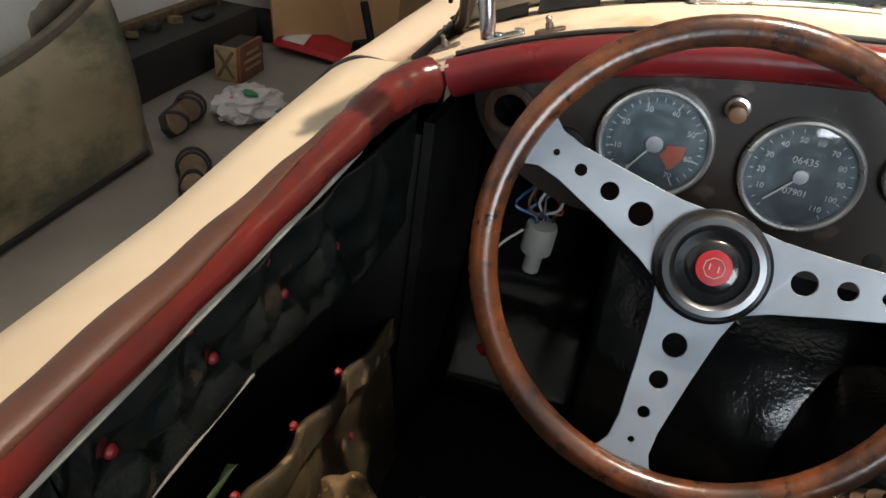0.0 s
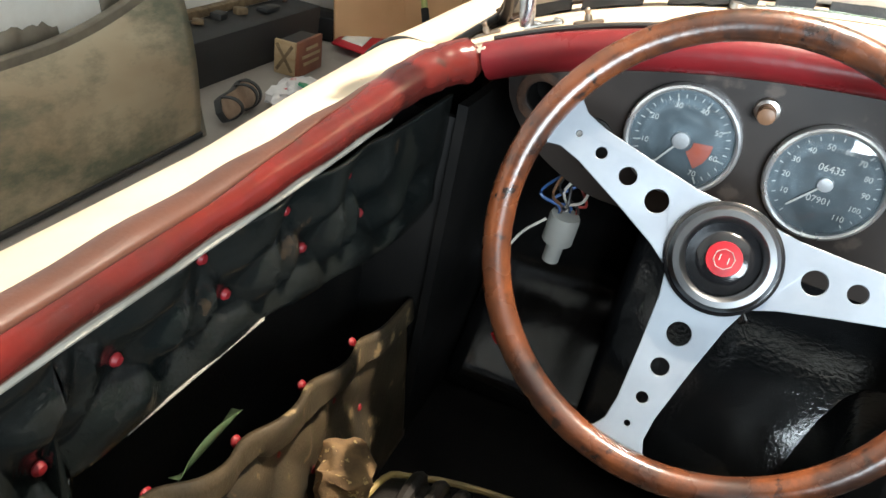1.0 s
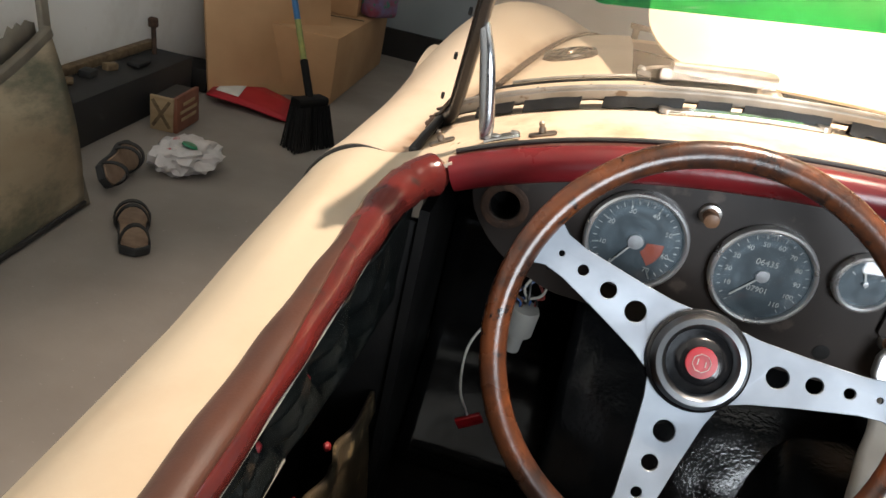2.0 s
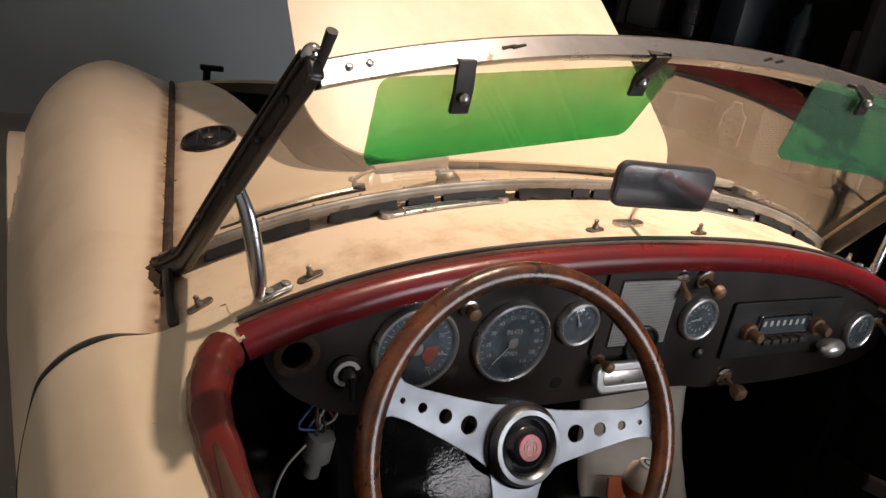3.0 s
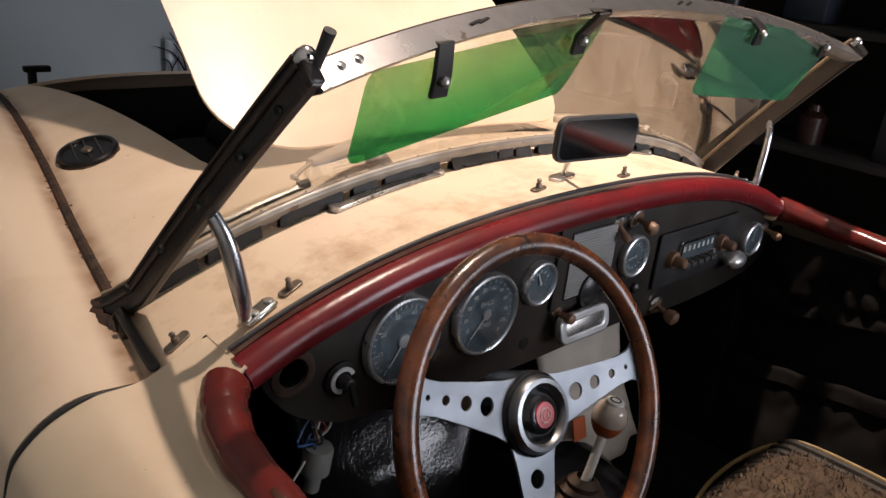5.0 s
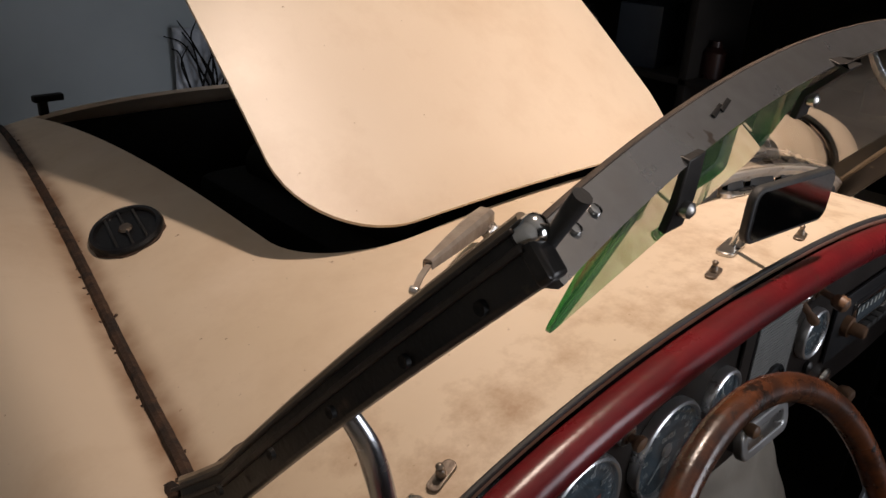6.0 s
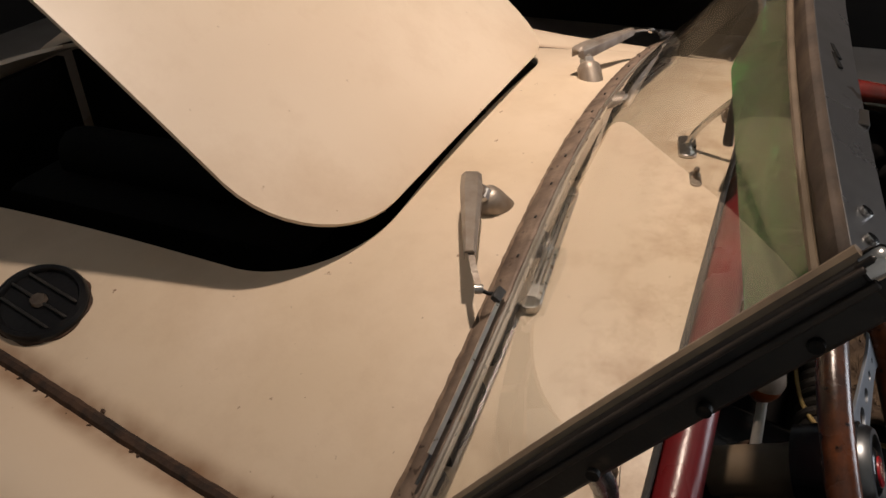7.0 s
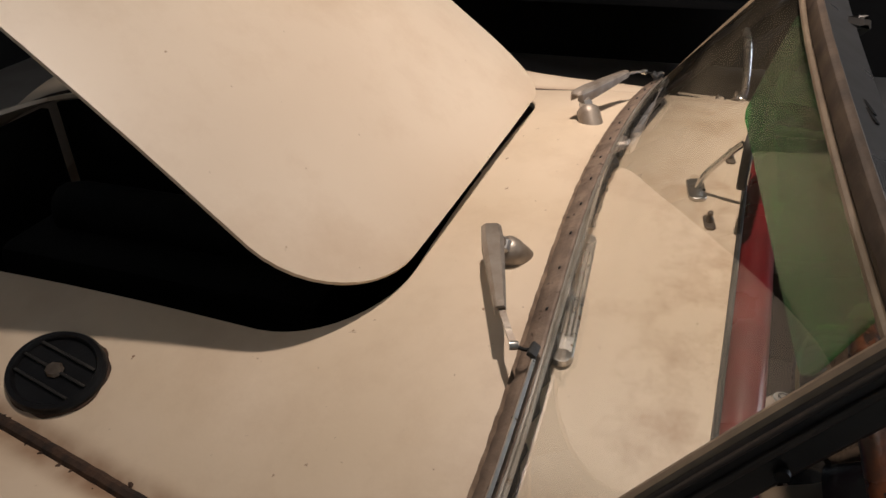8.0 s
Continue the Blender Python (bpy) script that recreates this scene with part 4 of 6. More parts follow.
def needle(g, m, length, a, tail=0.0, hub=0.006):
    part("needle", beam([m @ Vector((-tail * math.cos(a), -tail * math.sin(a), 0.0075)), m @ Vector((length * math.cos(a), length * math.sin(a), 0.0075))], 0.0018, 0.0008, m.to_3x3() @ Vector((-math.sin(a), math.cos(a), 0))), WHITE_MARK, g)
    part("needle_hub", lathe([(hub, 0.0062), (hub * 0.9, 0.0086), (0.0, 0.0090)], m, 20), ALLOY, g)


g, m = dial(-0.345, 0.720, 0.055, "chrome ringed rev counter with a red sector", DIAL)
ticks(g, m, 0.043, 29, 236, -56, 0.004, 0.0008), ticks(g, m, 0.042, 8, 236, -56, 0.007, 0.0014)
for k, a in enumerate(spread(236, -56, 8)):
    part("figures", lettering(str(k * 10), 0.0078, m @ pose(0.0345 * math.cos(radians(a)), 0.0345 * math.sin(radians(a)), 0.0063)), WHITE_MARK, g, smooth=False)
sector = [(0.012, 0)] + [(0.030 * math.cos(radians(a)), 0.030 * math.sin(radians(a))) for a in spread(-52, 6, 10)]
part("red_sector", plate([(0.012 * math.cos(radians(a)), 0.012 * math.sin(radians(a))) for a in spread(6, -52, 6)] + sector[1:], [], 0.0005, m @ Matrix.Translation((0, 0, 0.0062))), mat("faded_red_sector", (0.30, 0.060, 0.03), (0.24, 0.05, 0.025), 0.6), g, smooth=False)
needle(g, m, 0.036, radians(236), 0, 0.009)
g, m = dial(-0.210, 0.718, 0.055, "chrome ringed speedometer", DIAL)
ticks(g, m, 0.044, 23, 232, -52, 0.0035, 0.0008)
for k, a in enumerate(spread(232, -52, 12)):
    if k:
        part("figures", lettering(str(k * 10), 0.0076, m @ pose(0.0355 * math.cos(radians(a)), 0.0355 * math.sin(radians(a)), 0.0063)), WHITE_MARK, g, smooth=False)
part("odometer", lettering("06435", 0.0095, m @ pose(0, 0.015, 0.0063)), WHITE_MARK, g, smooth=False)
part("trip_counter", lettering("07901", 0.009, m @ pose(0, -0.016, 0.0063)), WHITE_MARK, g, smooth=False)
needle(g, m, 0.038, radians(228), 0.008, 0.0075)
g, m = dial(-0.112, 0.738, 0.0315, "small chrome ringed fuel gauge", DIAL)
ticks(g, m, 0.017, 5, 150, 30, 0.004)
needle(g, m, 0.017, radians(112), 0.004, 0.003)
g, m = dial(0.106, 0.733, 0.0335, "small chrome ringed oil and water gauge", DIAL)
ticks(g, m, 0.019, 7, 160, 20, 0.004), ticks(g, m, 0.019, 7, 200, 340, 0.004)
needle(g, m, 0.017, radians(190), 0.004, 0.003)
g, m = dial(0.495, 0.688, 0.033, "small chrome ringed clock", DIAL)
ticks(g, m, 0.020, 12, 0, 330, 0.004)
needle(g, m, 0.015, radians(70), 0.003, 0.003)


def pull(x, z, label, length=0.034, r=0.010, material=None, ring=0.013, drop=-0.25):
    m = frame_at((x, 0, z), (0.0, -1, drop))
    k = part("knob", lathe([(ring, -0.002), (ring, 0.003), (ring * 0.8, 0.006), (0.0042, 0.006), (0.0042, length * 0.5), (r * 0.7, length * 0.55), (r, length * 0.72), (r * 0.95, length * 0.92), (r * 0.5, length), (0.0, length)], m, 20), material or KNOB, dash, label)
    part("knob_collar", lathe([(ring + 0.003, 0.0), (ring + 0.002, 0.004), (ring - 0.001, 0.005), (ring - 0.001, 0.0)], m, 24), CHROME_DULL, k)
    return k


KNOB = mat("worn_brown_knob", (0.20, 0.105, 0.055), (0.10, 0.055, 0.034), 0.5, 0, 40, 200, 0.2)
pull(-0.281, 0.768, "small dusty brown pull knob in a chrome ring", 0.020, 0.0082, None, 0.0092, -0.1)
pull(-0.061, 0.681, "dark brown pull knob", 0.034, 0.0080, None, 0.0095, 0.0)
pull(0.098, 0.795, "worn brown pull knob", 0.040)
pull(0.206, 0.625, "worn brown pull knob", 0.046, 0.012)
pull(0.545, 0.700, "worn brown pull knob", 0.038, 0.008, None, 0.009)
pull(0.052, 0.795, "toggle switch with a brown tip", 0.034, 0.006, None, 0.012, -0.9)
part("warning_lamp", lathe([(0.009, 0.0), (0.009, 0.005), (0.005, 0.008), (0.0, 0.009)], frame_at((0.132, 0, 0.673), (0, -1, 0)), 16), FRAME_DARK, dash)
part("blanking_hole", lathe([(0.009, 0.001), (0.006, 0.0015), (0.0, 0.0012)], frame_at((-0.120, 0, 0.648), (0, -1, 0)), 16), BLACK, dash)
# ignition switch with a light grey ring and its lever
m = frame_at((-0.428, 0, 0.695), (0, -1, 0)) @ Matrix.Diagonal((0.82, 0.82, 0.9, 1))
ign = part("lighting_switch", lathe([(0.026, 0.0), (0.026, 0.004), (0.021, 0.006), (0.0, 0.006)], m, 32), BLACK, dash, "black rotary switch with a pale ring")
arc = [(0.0195 * math.cos(radians(a)), 0.0195 * math.sin(radians(a))) for a in spread(20, 265, 20)] + [(0.0135 * math.cos(radians(a)), 0.0135 * math.sin(radians(a))) for a in spread(265, 20, 20)]
part("switch_ring", plate(arc, [], 0.002, m @ Matrix.Translation((0, 0, 0.007))), mat("white_switch_ring", (0.72, 0.73, 0.72), (0.60, 0.61, 0.60), 0.5), ign, smooth=False)
part("switch_barrel", lathe([(0.010, 0.006), (0.009, 0.022), (0.006, 0.024), (0.0, 0.024)], m, 20), FRAME_DARK, ign)
part("switch_lever", beam([m @ Vector((0, 0.004, 0.022)), m @ Vector((0.004, -0.028, 0.030))], 0.008, 0.006, (1, 0, 0)), BLACK, ign, bevel=0.002)
# speaker grille and blanking disc
GRILLE = mat("silver_mesh", (0.42, 0.42, 0.41), (0.33, 0.33, 0.32), 0.45, 0.6, 40, 300, 0.1)
spk = part("speaker_panel", plate(rounded(0.135, 0.125, 0.006, 4, -0.010, 0.748), [], 0.003, TO_DASH @ Matrix.Translation((0, 0, 0.0035)), 0.0008), DASH, dash, "raised speaker panel")
bm = bmesh.new()
for k in range(24):
    x = -0.052 + 0.0042 * k
    beam([TO_DASH @ Vector((x, 0.700, 0.0062)), TO_DASH @ Vector((x, 0.797, 0.0062))], 0.0022, 0.0012, (1, 0, 0), bm)
    if k < 23:
        z = 0.7015 + 0.0042 * k
        beam([TO_DASH @ Vector((-0.054, z, 0.0068)), TO_DASH @ Vector((0.047, z, 0.0068))], 0.0022, 0.0012, (0, 0, 1), bm)
part("speaker_grille", bm, GRILLE, spk, "woven silver mesh", smooth=False)
part("speaker_backing", plate(rounded(0.104, 0.102, 0.003, 3, -0.004, 0.748), [], 0.001, TO_DASH @ Matrix.Translation((0, 0, 0.0052))), BLACK, spk)
m = frame_at((0.006, -0.004, 0.701), (0, -1, 0)) @ Matrix.Diagonal((0.72, 0.72, 1, 1))
part("blanking_disc", lathe([(0.040, 0.0), (0.039, 0.007), (0.034, 0.008), (0.030, 0.004), (0.026, 0.006), (0.0, 0.009)], m, 36), VINYL, dash, "round black blanking plug")
# ashtray
ASH_CHROME = mat("satin_chrome", (0.70, 0.70, 0.70), (0.6, 0.6, 0.6), 0.36, 0.85, 25, 200, 0.1)
m = frame_at((-0.018, -0.020, 0.660), (0, -1, 0.22))
ash = part("ashtray", plate(rounded(0.106, 0.037, 0.013), [rounded(0.090, 0.023, 0.008)], 0.012, m, 0.003), ASH_CHROME, dash, "chrome pull-out ashtray under the dashboard")
part("ashtray_front", plate(rounded(0.094, 0.027, 0.009), [], 0.004, m @ Matrix.Translation((0, 0, -0.001)), 0.001), CHROME_DULL, ash, "recessed dull front of the ashtray")
part("ashtray_box", block((0.094, 0.034, 0.030), m @ Matrix.Translation((0, 0, -0.012)) @ pose(0, 0, 0, 90), 0.004), CHROME_DULL, ash)
# radio
RADIO = mat("radio_plate", (0.016, 0.016, 0.017), (0.026, 0.026, 0.027), 0.4, 0, 12, 200, 0.15)
radio = part("radio", plate(rounded(0.245, 0.092, 0.004, 4, 0.300, 0.706), [], 0.004, TO_DASH @ Matrix.Translation((0, 0, 0.0042)), 0.001), RADIO, dash, "car radio with a chrome framed scale")
part("scale_frame", plate(rounded(0.116, 0.036, 0.003, 4, 0.292, 0.714), [rounded(0.108, 0.029, 0.002, 3, 0.292, 0.714)], 0.006, TO_DASH @ Matrix.Translation((0, 0, 0.009)), 0.001), CHROME, radio)
part("scale", plate(rounded(0.110, 0.031, 0.002, 3, 0.292, 0.714), [], 0.001, TO_DASH @ Matrix.Translation((0, 0, 0.008))), DIAL, radio)
bm = bmesh.new()
for k in range(7):
    block((0.006, 0.001, 0.009), pose(0.248 + 0.0145 * k, -0.0095, 0.717), 0, bm)
part("scale_bars", bm, WHITE_MARK, radio, smooth=False)
for k in range(5):
    part("radio_button", block((0.017, 0.014, 0.010), pose(0.254 + 0.0205 * k, -0.013, 0.689), 0.002), RUBBER, radio)
for x in (0.216, 0.372):
    m = frame_at((x, -0.005, 0.706), (0, -1, 0))
    part("radio_knob", lathe([(0.015, 0.0), (0.014, 0.010), (0.009, 0.011), (0.009, 0.026), (0.007, 0.029), (0.0, 0.03)], m, 22), KNOB, radio)
# grab handle button
part("glove_handle", lathe([(0.0, 0.032), (0.006, 0.0312), (0.0115, 0.028), (0.0155, 0.022), (0.0168, 0.015), (0.0150, 0.008), (0.0105, 0.003), (0.0100, -0.006)], frame_at((0.412, -0.006, 0.670), (0.1, -1, 0)) @ Matrix.Diagonal((1.75, 0.95, 1.0, 1)), 32), ASH_CHROME, dash, "polished oval chrome handle")

torn = block((0.020, 0.030, 0.034), pose(0.552, -0.004, 0.734, 10, 0, 35), 0.007, None, 3)
for v in torn.verts:
    v.co += Vector((1, 1, 1)) * 0.005 * noise.noise(v.co * 80)
part("torn_patch", torn, SEAL_TAN, dash_roll, "torn tan padding at the end of the roll")

# ---- steering wheel ----
WN = Vector((-0.03, -0.914, 0.405)).normalized()
WC = Vector((-0.282, -0.1505, 0.679))
WM = frame_at(WC, WN) @ pose(0, 0, 0, 0, 0, -9.5)
R = 0.1835


def wheel_rim(t):
    return WM @ Vector((R * math.cos(t), R * math.sin(t), 0.022))


spoke_angles = (90 + 76.5, 90 - 76.5, -90)


def arm(a):
    """Outline of one spoke and its holes, pointing along angle a."""
    c, s = math.cos(radians(a)), math.sin(radians(a))
    turn = lambda p: (p[0] * c - p[1] * s, p[0] * s + p[1] * c)
    edge = [(0.030, -0.034), (0.050, -0.0285), (0.090, -0.0225), (0.140, -0.0165), (0.160, -0.0170), (0.170, -0.022), (0.178, -0.034)]
    flare = edge + [(math.sqrt(R * R - w * w) + 0.001, w) for w in spread(-0.033, 0.033, 7)] + [(x, -y) for x, y in reversed(edge)]
    hs = [circle(r, 20, d, 0) for d, r in ((0.070, 0.0105), (0.101, 0.0082), (0.130, 0.0056), (0.1545, 0.0033))]
    return [turn(p) for p in flare], [[turn(p) for p in h] for h in hs]


wheel = None
for a in spoke_angles:
    o, h = arm(a)
    me = plate(o, h, 0.0035, Matrix.Translation((0, 0, 0.004)), 0.0006)
    for v in me.vertices:
        v.co.z += 0.09 * max(0, v.co.xy.length - 0.048)  # dished towards the driver
    me.transform(WM)
    if wheel is None:
        wheel = part("steering_wheel", me, SPOKE, car, "wood rimmed steering wheel with drilled alloy spokes")
    else:
        part("spoke", me, SPOKE, wheel)
part("rim", sweep([wheel_rim(k * math.tau / 72) for k in range(72)], 0.0125, 16, True, 1.0, WN), WOOD, wheel, "worn varnished wooden rim")
part("hub", lathe([(0.044, -0.045), (0.046, -0.01), (0.0470, 0.004), (0.0462, 0.010), (0.043, 0.012), (0.036, 0.012)], WM, 48), BLACK_GLOSS, wheel, "black boss")
HUB_CHROME = mat("tarnished_hub_chrome", (0.21, 0.22, 0.23), (0.15, 0.155, 0.16), 0.36, 1.0, 25, 400, 0.03)
part("hub_ring", lathe([(0.0430, 0.011), (0.0425, 0.017), (0.039, 0.022), (0.034, 0.0225), (0.0305, 0.019), (0.029, 0.012)], WM, 48), HUB_CHROME, wheel, "tarnished chrome ring")
horn = part("horn_push", lathe([(0.0315, 0.011), (0.029, 0.013), (0.025, 0.015), (0.022, 0.020), (0.018, 0.0222), (0.0, 0.023)], WM, 40), BLACK_GLOSS, wheel, "black horn push with a red badge")
part("badge", lathe([(0.0142, 0.0223), (0.0138, 0.0240), (0.0, 0.0246)], WM, 32), RED, wheel, "round red badge")
oct1 = [(0.0085 * math.cos(radians(22.5 + 45 * k)), 0.0085 * math.sin(radians(22.5 + 45 * k))) for k in range(8)]
oct2 = [(0.93 * x, 0.93 * y) for x, y in oct1]
part("badge_outline", plate(oct1, [oct2], 0.0006, WM @ Matrix.Translation((0, 0, 0.0249))), PALE_METAL, wheel, smooth=False)
bm = bmesh.new()
for x in (-0.0050, 0.0050):
    block((0.0009, 0.005, 0.0006), WM @ pose(0.7 * x, 0, 0.0249, 0, 0, 8), 0, bm)
part("badge_bars", bm, PALE_METAL, wheel, smooth=False)
part("column", sweep([WC - WN * 0.01, WC - WN * 0.22, WC - WN * 0.45], 0.020, 16), BLACK, wheel, "black steering column")
COWL_TAN = mat("tan_cowl_paint", (0.15, 0.11, 0.07), (0.09, 0.065, 0.042), 0.5, 0, 12, 200, 0.1)
part("column_cowl", sweep([WC - WN * 0.045, WC - WN * 0.06, WC - WN * 0.13], lambda t: 0.029 - 0.004 * t, 20), COWL_TAN, wheel, "dull tan column cowl")
part("indicator_stalk", sweep([WC - WN * 0.03 + Vector((0.02, 0, -0.03)), WC - WN * 0.01 + Vector((0.035, 0, -0.05))], 0.004, 8), CHROME, wheel)

# ---- cockpit ----
CRINKLE = mat("crinkled_black_vinyl", (0.005, 0.0055, 0.006), (0.010, 0.0105, 0.011), 0.13, 0, 14, 190, 0.34, rough_var=0.05)
CARPET_AND_SHADE = mat("black_carpet_and_shade", (0.006, 0.0055, 0.0055), (0.010, 0.009, 0.0085), 0.95, 0, 20, 600, 1.0, spec=0.1)
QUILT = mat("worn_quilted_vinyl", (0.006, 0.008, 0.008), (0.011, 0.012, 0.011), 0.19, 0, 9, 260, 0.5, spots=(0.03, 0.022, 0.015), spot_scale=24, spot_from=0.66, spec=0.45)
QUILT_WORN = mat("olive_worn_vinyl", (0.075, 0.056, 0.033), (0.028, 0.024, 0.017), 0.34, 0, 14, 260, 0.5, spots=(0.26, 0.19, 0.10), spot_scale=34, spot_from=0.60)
BUTTON = mat("red_button_cloth", (0.26, 0.010, 0.016), (0.18, 0.008, 0.012), 0.5, 0, 60, 500, 0.3)
PIPING = mat("pale_piping", (0.36, 0.34, 0.29), (0.25, 0.23, 0.19), 0.5, 0, 40, 300, 0.2)
TAN_EDGE = mat("worn_tan_edge", (0.20, 0.135, 0.07), (0.11, 0.07, 0.035), 0.7, 0, 40, 300, 0.6)

TOE_BLACK = mat("rippled_black_sheet", (0.004, 0.004, 0.004), (0.008, 0.008, 0.008), 0.17, 0, 9, 24, 0.6, spec=0.32)
tub = part("floor_pan", block((1.38, 1.40, 0.02), pose(0, -0.17, 0.19)), CARPET_AND_SHADE, car, "black carpeted cockpit floor")
part("rear_bulkhead", block((1.24, 0.02, 0.50), pose(0, -0.88, 0.44)), CARPET_AND_SHADE, car)
bm = grid([[(x, y, lerp(0.20, h, max(0, 1 - (abs(x) / 0.145) ** 4))) for x in spread(-0.15, 0.15, 17)]
           for y, h in zip(spread(-0.84, 0.345, 16), [0.33] * 6 + [0.35, 0.37, 0.39, 0.40, 0.42, 0.44, 0.46, 0.47, 0.48, 0.48])])
part("transmission_tunnel", bm, CRINKLE, car, "glossy crinkled black tunnel cover", solid=0.006)
for s in (-1, 1):
    part("door_post", block((0.148, 0.012, 0.45), pose(s * 0.653, 0.042, 0.435), 0.002), BLACK, car, "black door post")
    part("kick_panel", block((0.012, 0.32, 0.48), pose(s * 0.575, 0.185, 0.44)), BLACK, car, "black footwell side panel")
rows = []
for k, z in enumerate(spread(0.205, 0.58, 14)):
    rows.append([(x, 0.325 - 0.16 * max(0, (0.36 - z) / 0.16) + 0.006 * noise.noise(Vector((x * 9, z * 14, 3))), z) for x in spread(-0.565, -0.14, 20)])
part("toe_board", grid(rows), TOE_BLACK, car, "glossy black toe board", solid=0.006)
part("toe_board", grid([[(-p[0], p[1], p[2]) for p in r] for r in rows]), CARPET_AND_SHADE, car, solid=0.006)


def tuft_depth(y, z, pts, folds, wide=0.030):
    """Padding over its backing: drawn in at the buttons and along the folds between them."""
    d = min(math.hypot(y - a, (z - b) * 1.1) for a, b in pts)
    e = 1.0
    for a, b, u, v, n in folds:
        t = min(1, max(0, ((y - a) * u + (z - b) * v) / n))
        e = min(e, math.hypot(y - a - t * u, z - b - t * v))
    return 0.024 * (1 - math.exp(-(d / wide) ** 2)) * (0.30 + 0.70 * (1 - math.exp(-(e / 0.013) ** 2)))


def folds_between(pts):
    """Slanting folds that join neighbouring buttons."""
    return [(a, b, c - a, d - b, (c - a) ** 2 + (d - b) ** 2) for (a, b), (c, d) in itertools.combinations(pts, 2) if abs(d - b) > 0.022 and math.hypot(c - a, d - b) < 0.105]


def slot_high(y):
    return 0.580 - 0.048 * max(0, min(1, (y + 0.32) / 0.245))


def slot_low(y):
    return 0.417 + 0.145 * max(0, -0.069 - y) + 0.8 * max(0, -0.34 - y) ** 1.5


UPPER = [(-0.17 - 0.107 * k, 0.652 + 0.006 * min(k, 3)) for k in range(7)] + [(-0.018 - 0.112 * k, 0.585 + 0.0115 * min(k, 5)) for k in range(8)] + [(-0.08 - 0.112 * k, 0.540 + 0.018 * min(k, 3)) for k in range(7)]
LOWER = [(-0.09 - 0.115 * k, slot_low(-0.09 - 0.115 * k) - 0.008) for k in range(4)] + [(-0.15 - 0.115 * k, 0.375 + 0.016 * k) for k in range(4)] + [(-0.09 - 0.115 * k, 0.325) for k in range(5)]
UPPER_FOLDS, LOWER_FOLDS = folds_between(UPPER), folds_between(LOWER)
for s in (-1, 1):
    rows = []
    for y in spread(0.03, -0.86, 170):
        lo = slot_high(y) if -0.52 < y else 0.50
        rows.append([(s * (0.618 - lerp(0.013, tuft_depth(y, z, UPPER, UPPER_FOLDS), min(1, (z - lo) / 0.025))), y, z) for z in spread(lo, 0.688, 40)])
    # right trim and pocket swap quilt for near-black: their shade put into the colour
    trim = part("door_trim", grid(rows), QUILT if s < 0 else CARPET_AND_SHADE, car, "black quilted vinyl door trim with red buttons" if s < 0 else "right door trim coloured black for deep shade", solid=0.004)
    rows = []
    for y in spread(0.03, -0.86, 100):
        hi = slot_low(y) if -0.52 < y else 0.50
        rows.append([(s * (0.632 - 0.45 * tuft_depth(y, z, LOWER, LOWER_FOLDS) - 0.012 * math.sin(max(0, (z - 0.2)) / 0.3 * 2.6) - (0.012 if z > hi - 0.03 else 0) - 0.22 * max(0, hi - z)), y, z) for z in spread(0.20, hi, 26)])
    pocket = part("pocket_front", grid(rows), QUILT_WORN if s < 0 else CARPET_AND_SHADE, trim, solid=0.006)
    part("pocket_back", block((0.006, 0.98, 0.44), pose(s * 0.672, -0.07, 0.42)), BLACK, trim)
    part("pocket_edge", sweep([(s * 0.603, y, slot_high(y)) for y in spread(-0.47, -0.315, 30)], 0.0026, 8), PIPING, trim, "pale piping along the pocket")
    part("top_piping", sweep([(s * 0.592, y, z) for y, z in ((-0.84, 0.684), (-0.6, 0.686), (-0.45, 0.691), (-0.3, 0.696), (-0.2, 0.701), (-0.14, 0.705))], 0.0032, 8), PIPING, trim, "pale piping under the door capping")
    for y, z in UPPER:
        if s < 0 and not (-0.52 < y < -0.03 and z < slot_high(y) + 0.004):
            part("button", lathe([(0.0, 0.0036), (0.0032, 0.0028), (0.0050, 0.0), (0.0035, -0.006)], frame_at((s * 0.6125, y, z), (-s, 0, 0)), 12), BUTTON, trim, "red covered button")
    for y, z in LOWER:
        if s < 0 and -0.5 < y and z < slot_low(y) + 0.02:
            part("button", lathe([(0.0, 0.005), (0.0042, 0.004), (0.0062, 0.0), (0.004, -0.003)], frame_at((s * (0.622 - 0.22 * max(0, slot_low(y) - z) - 0.004), y, z), (-s, 0, 0.3)), 12), BUTTON, pocket, "red covered button")

part("gearbox_cover", grid([[(x, 0.10 + 0.02 * (x + 0.08) + 0.7 * (x + 0.08) ** 2 + 0.60 * (z - 0.42) + 1.0 * (z - 0.42) ** 2 + 0.003 * noise.noise(Vector((x * 30, z * 30, 1))), z) for x in spread(-0.36, 0.02, 24)] for z in spread(0.26, 0.56, 22)]), CRINKLE, car, "glossy crinkled black gearbox cover", solid=0.005)

# gear lever
GEAR_TOP = mat("grey_brown_knob", (0.56, 0.47, 0.40), (0.44, 0.35, 0.28), 0.16, 0, 30, 200, 0.05, coat=0.5)
AMBER = mat("amber_resin", (0.52, 0.12, 0.03), (0.42, 0.09, 0.02), 0.3, 0, 30, 200, 0.05)
BOOT = mat("brown_boot_leather", (0.11, 0.065, 0.04), (0.06, 0.036, 0.024), 0.55, 0, 30, 90, 0.6)
LEVER_WHITE = mat("worn_white_lever_cloth", (0.78, 0.74, 0.68), (0.62, 0.58, 0.51), 0.7, 0, 40, 200, 0.6)
lever_base, lever_top = Vector((-0.045, -0.085, 0.40)), Vector((0.006, -0.078, 0.524))
ax = (lever_top - lever_base).normalized()
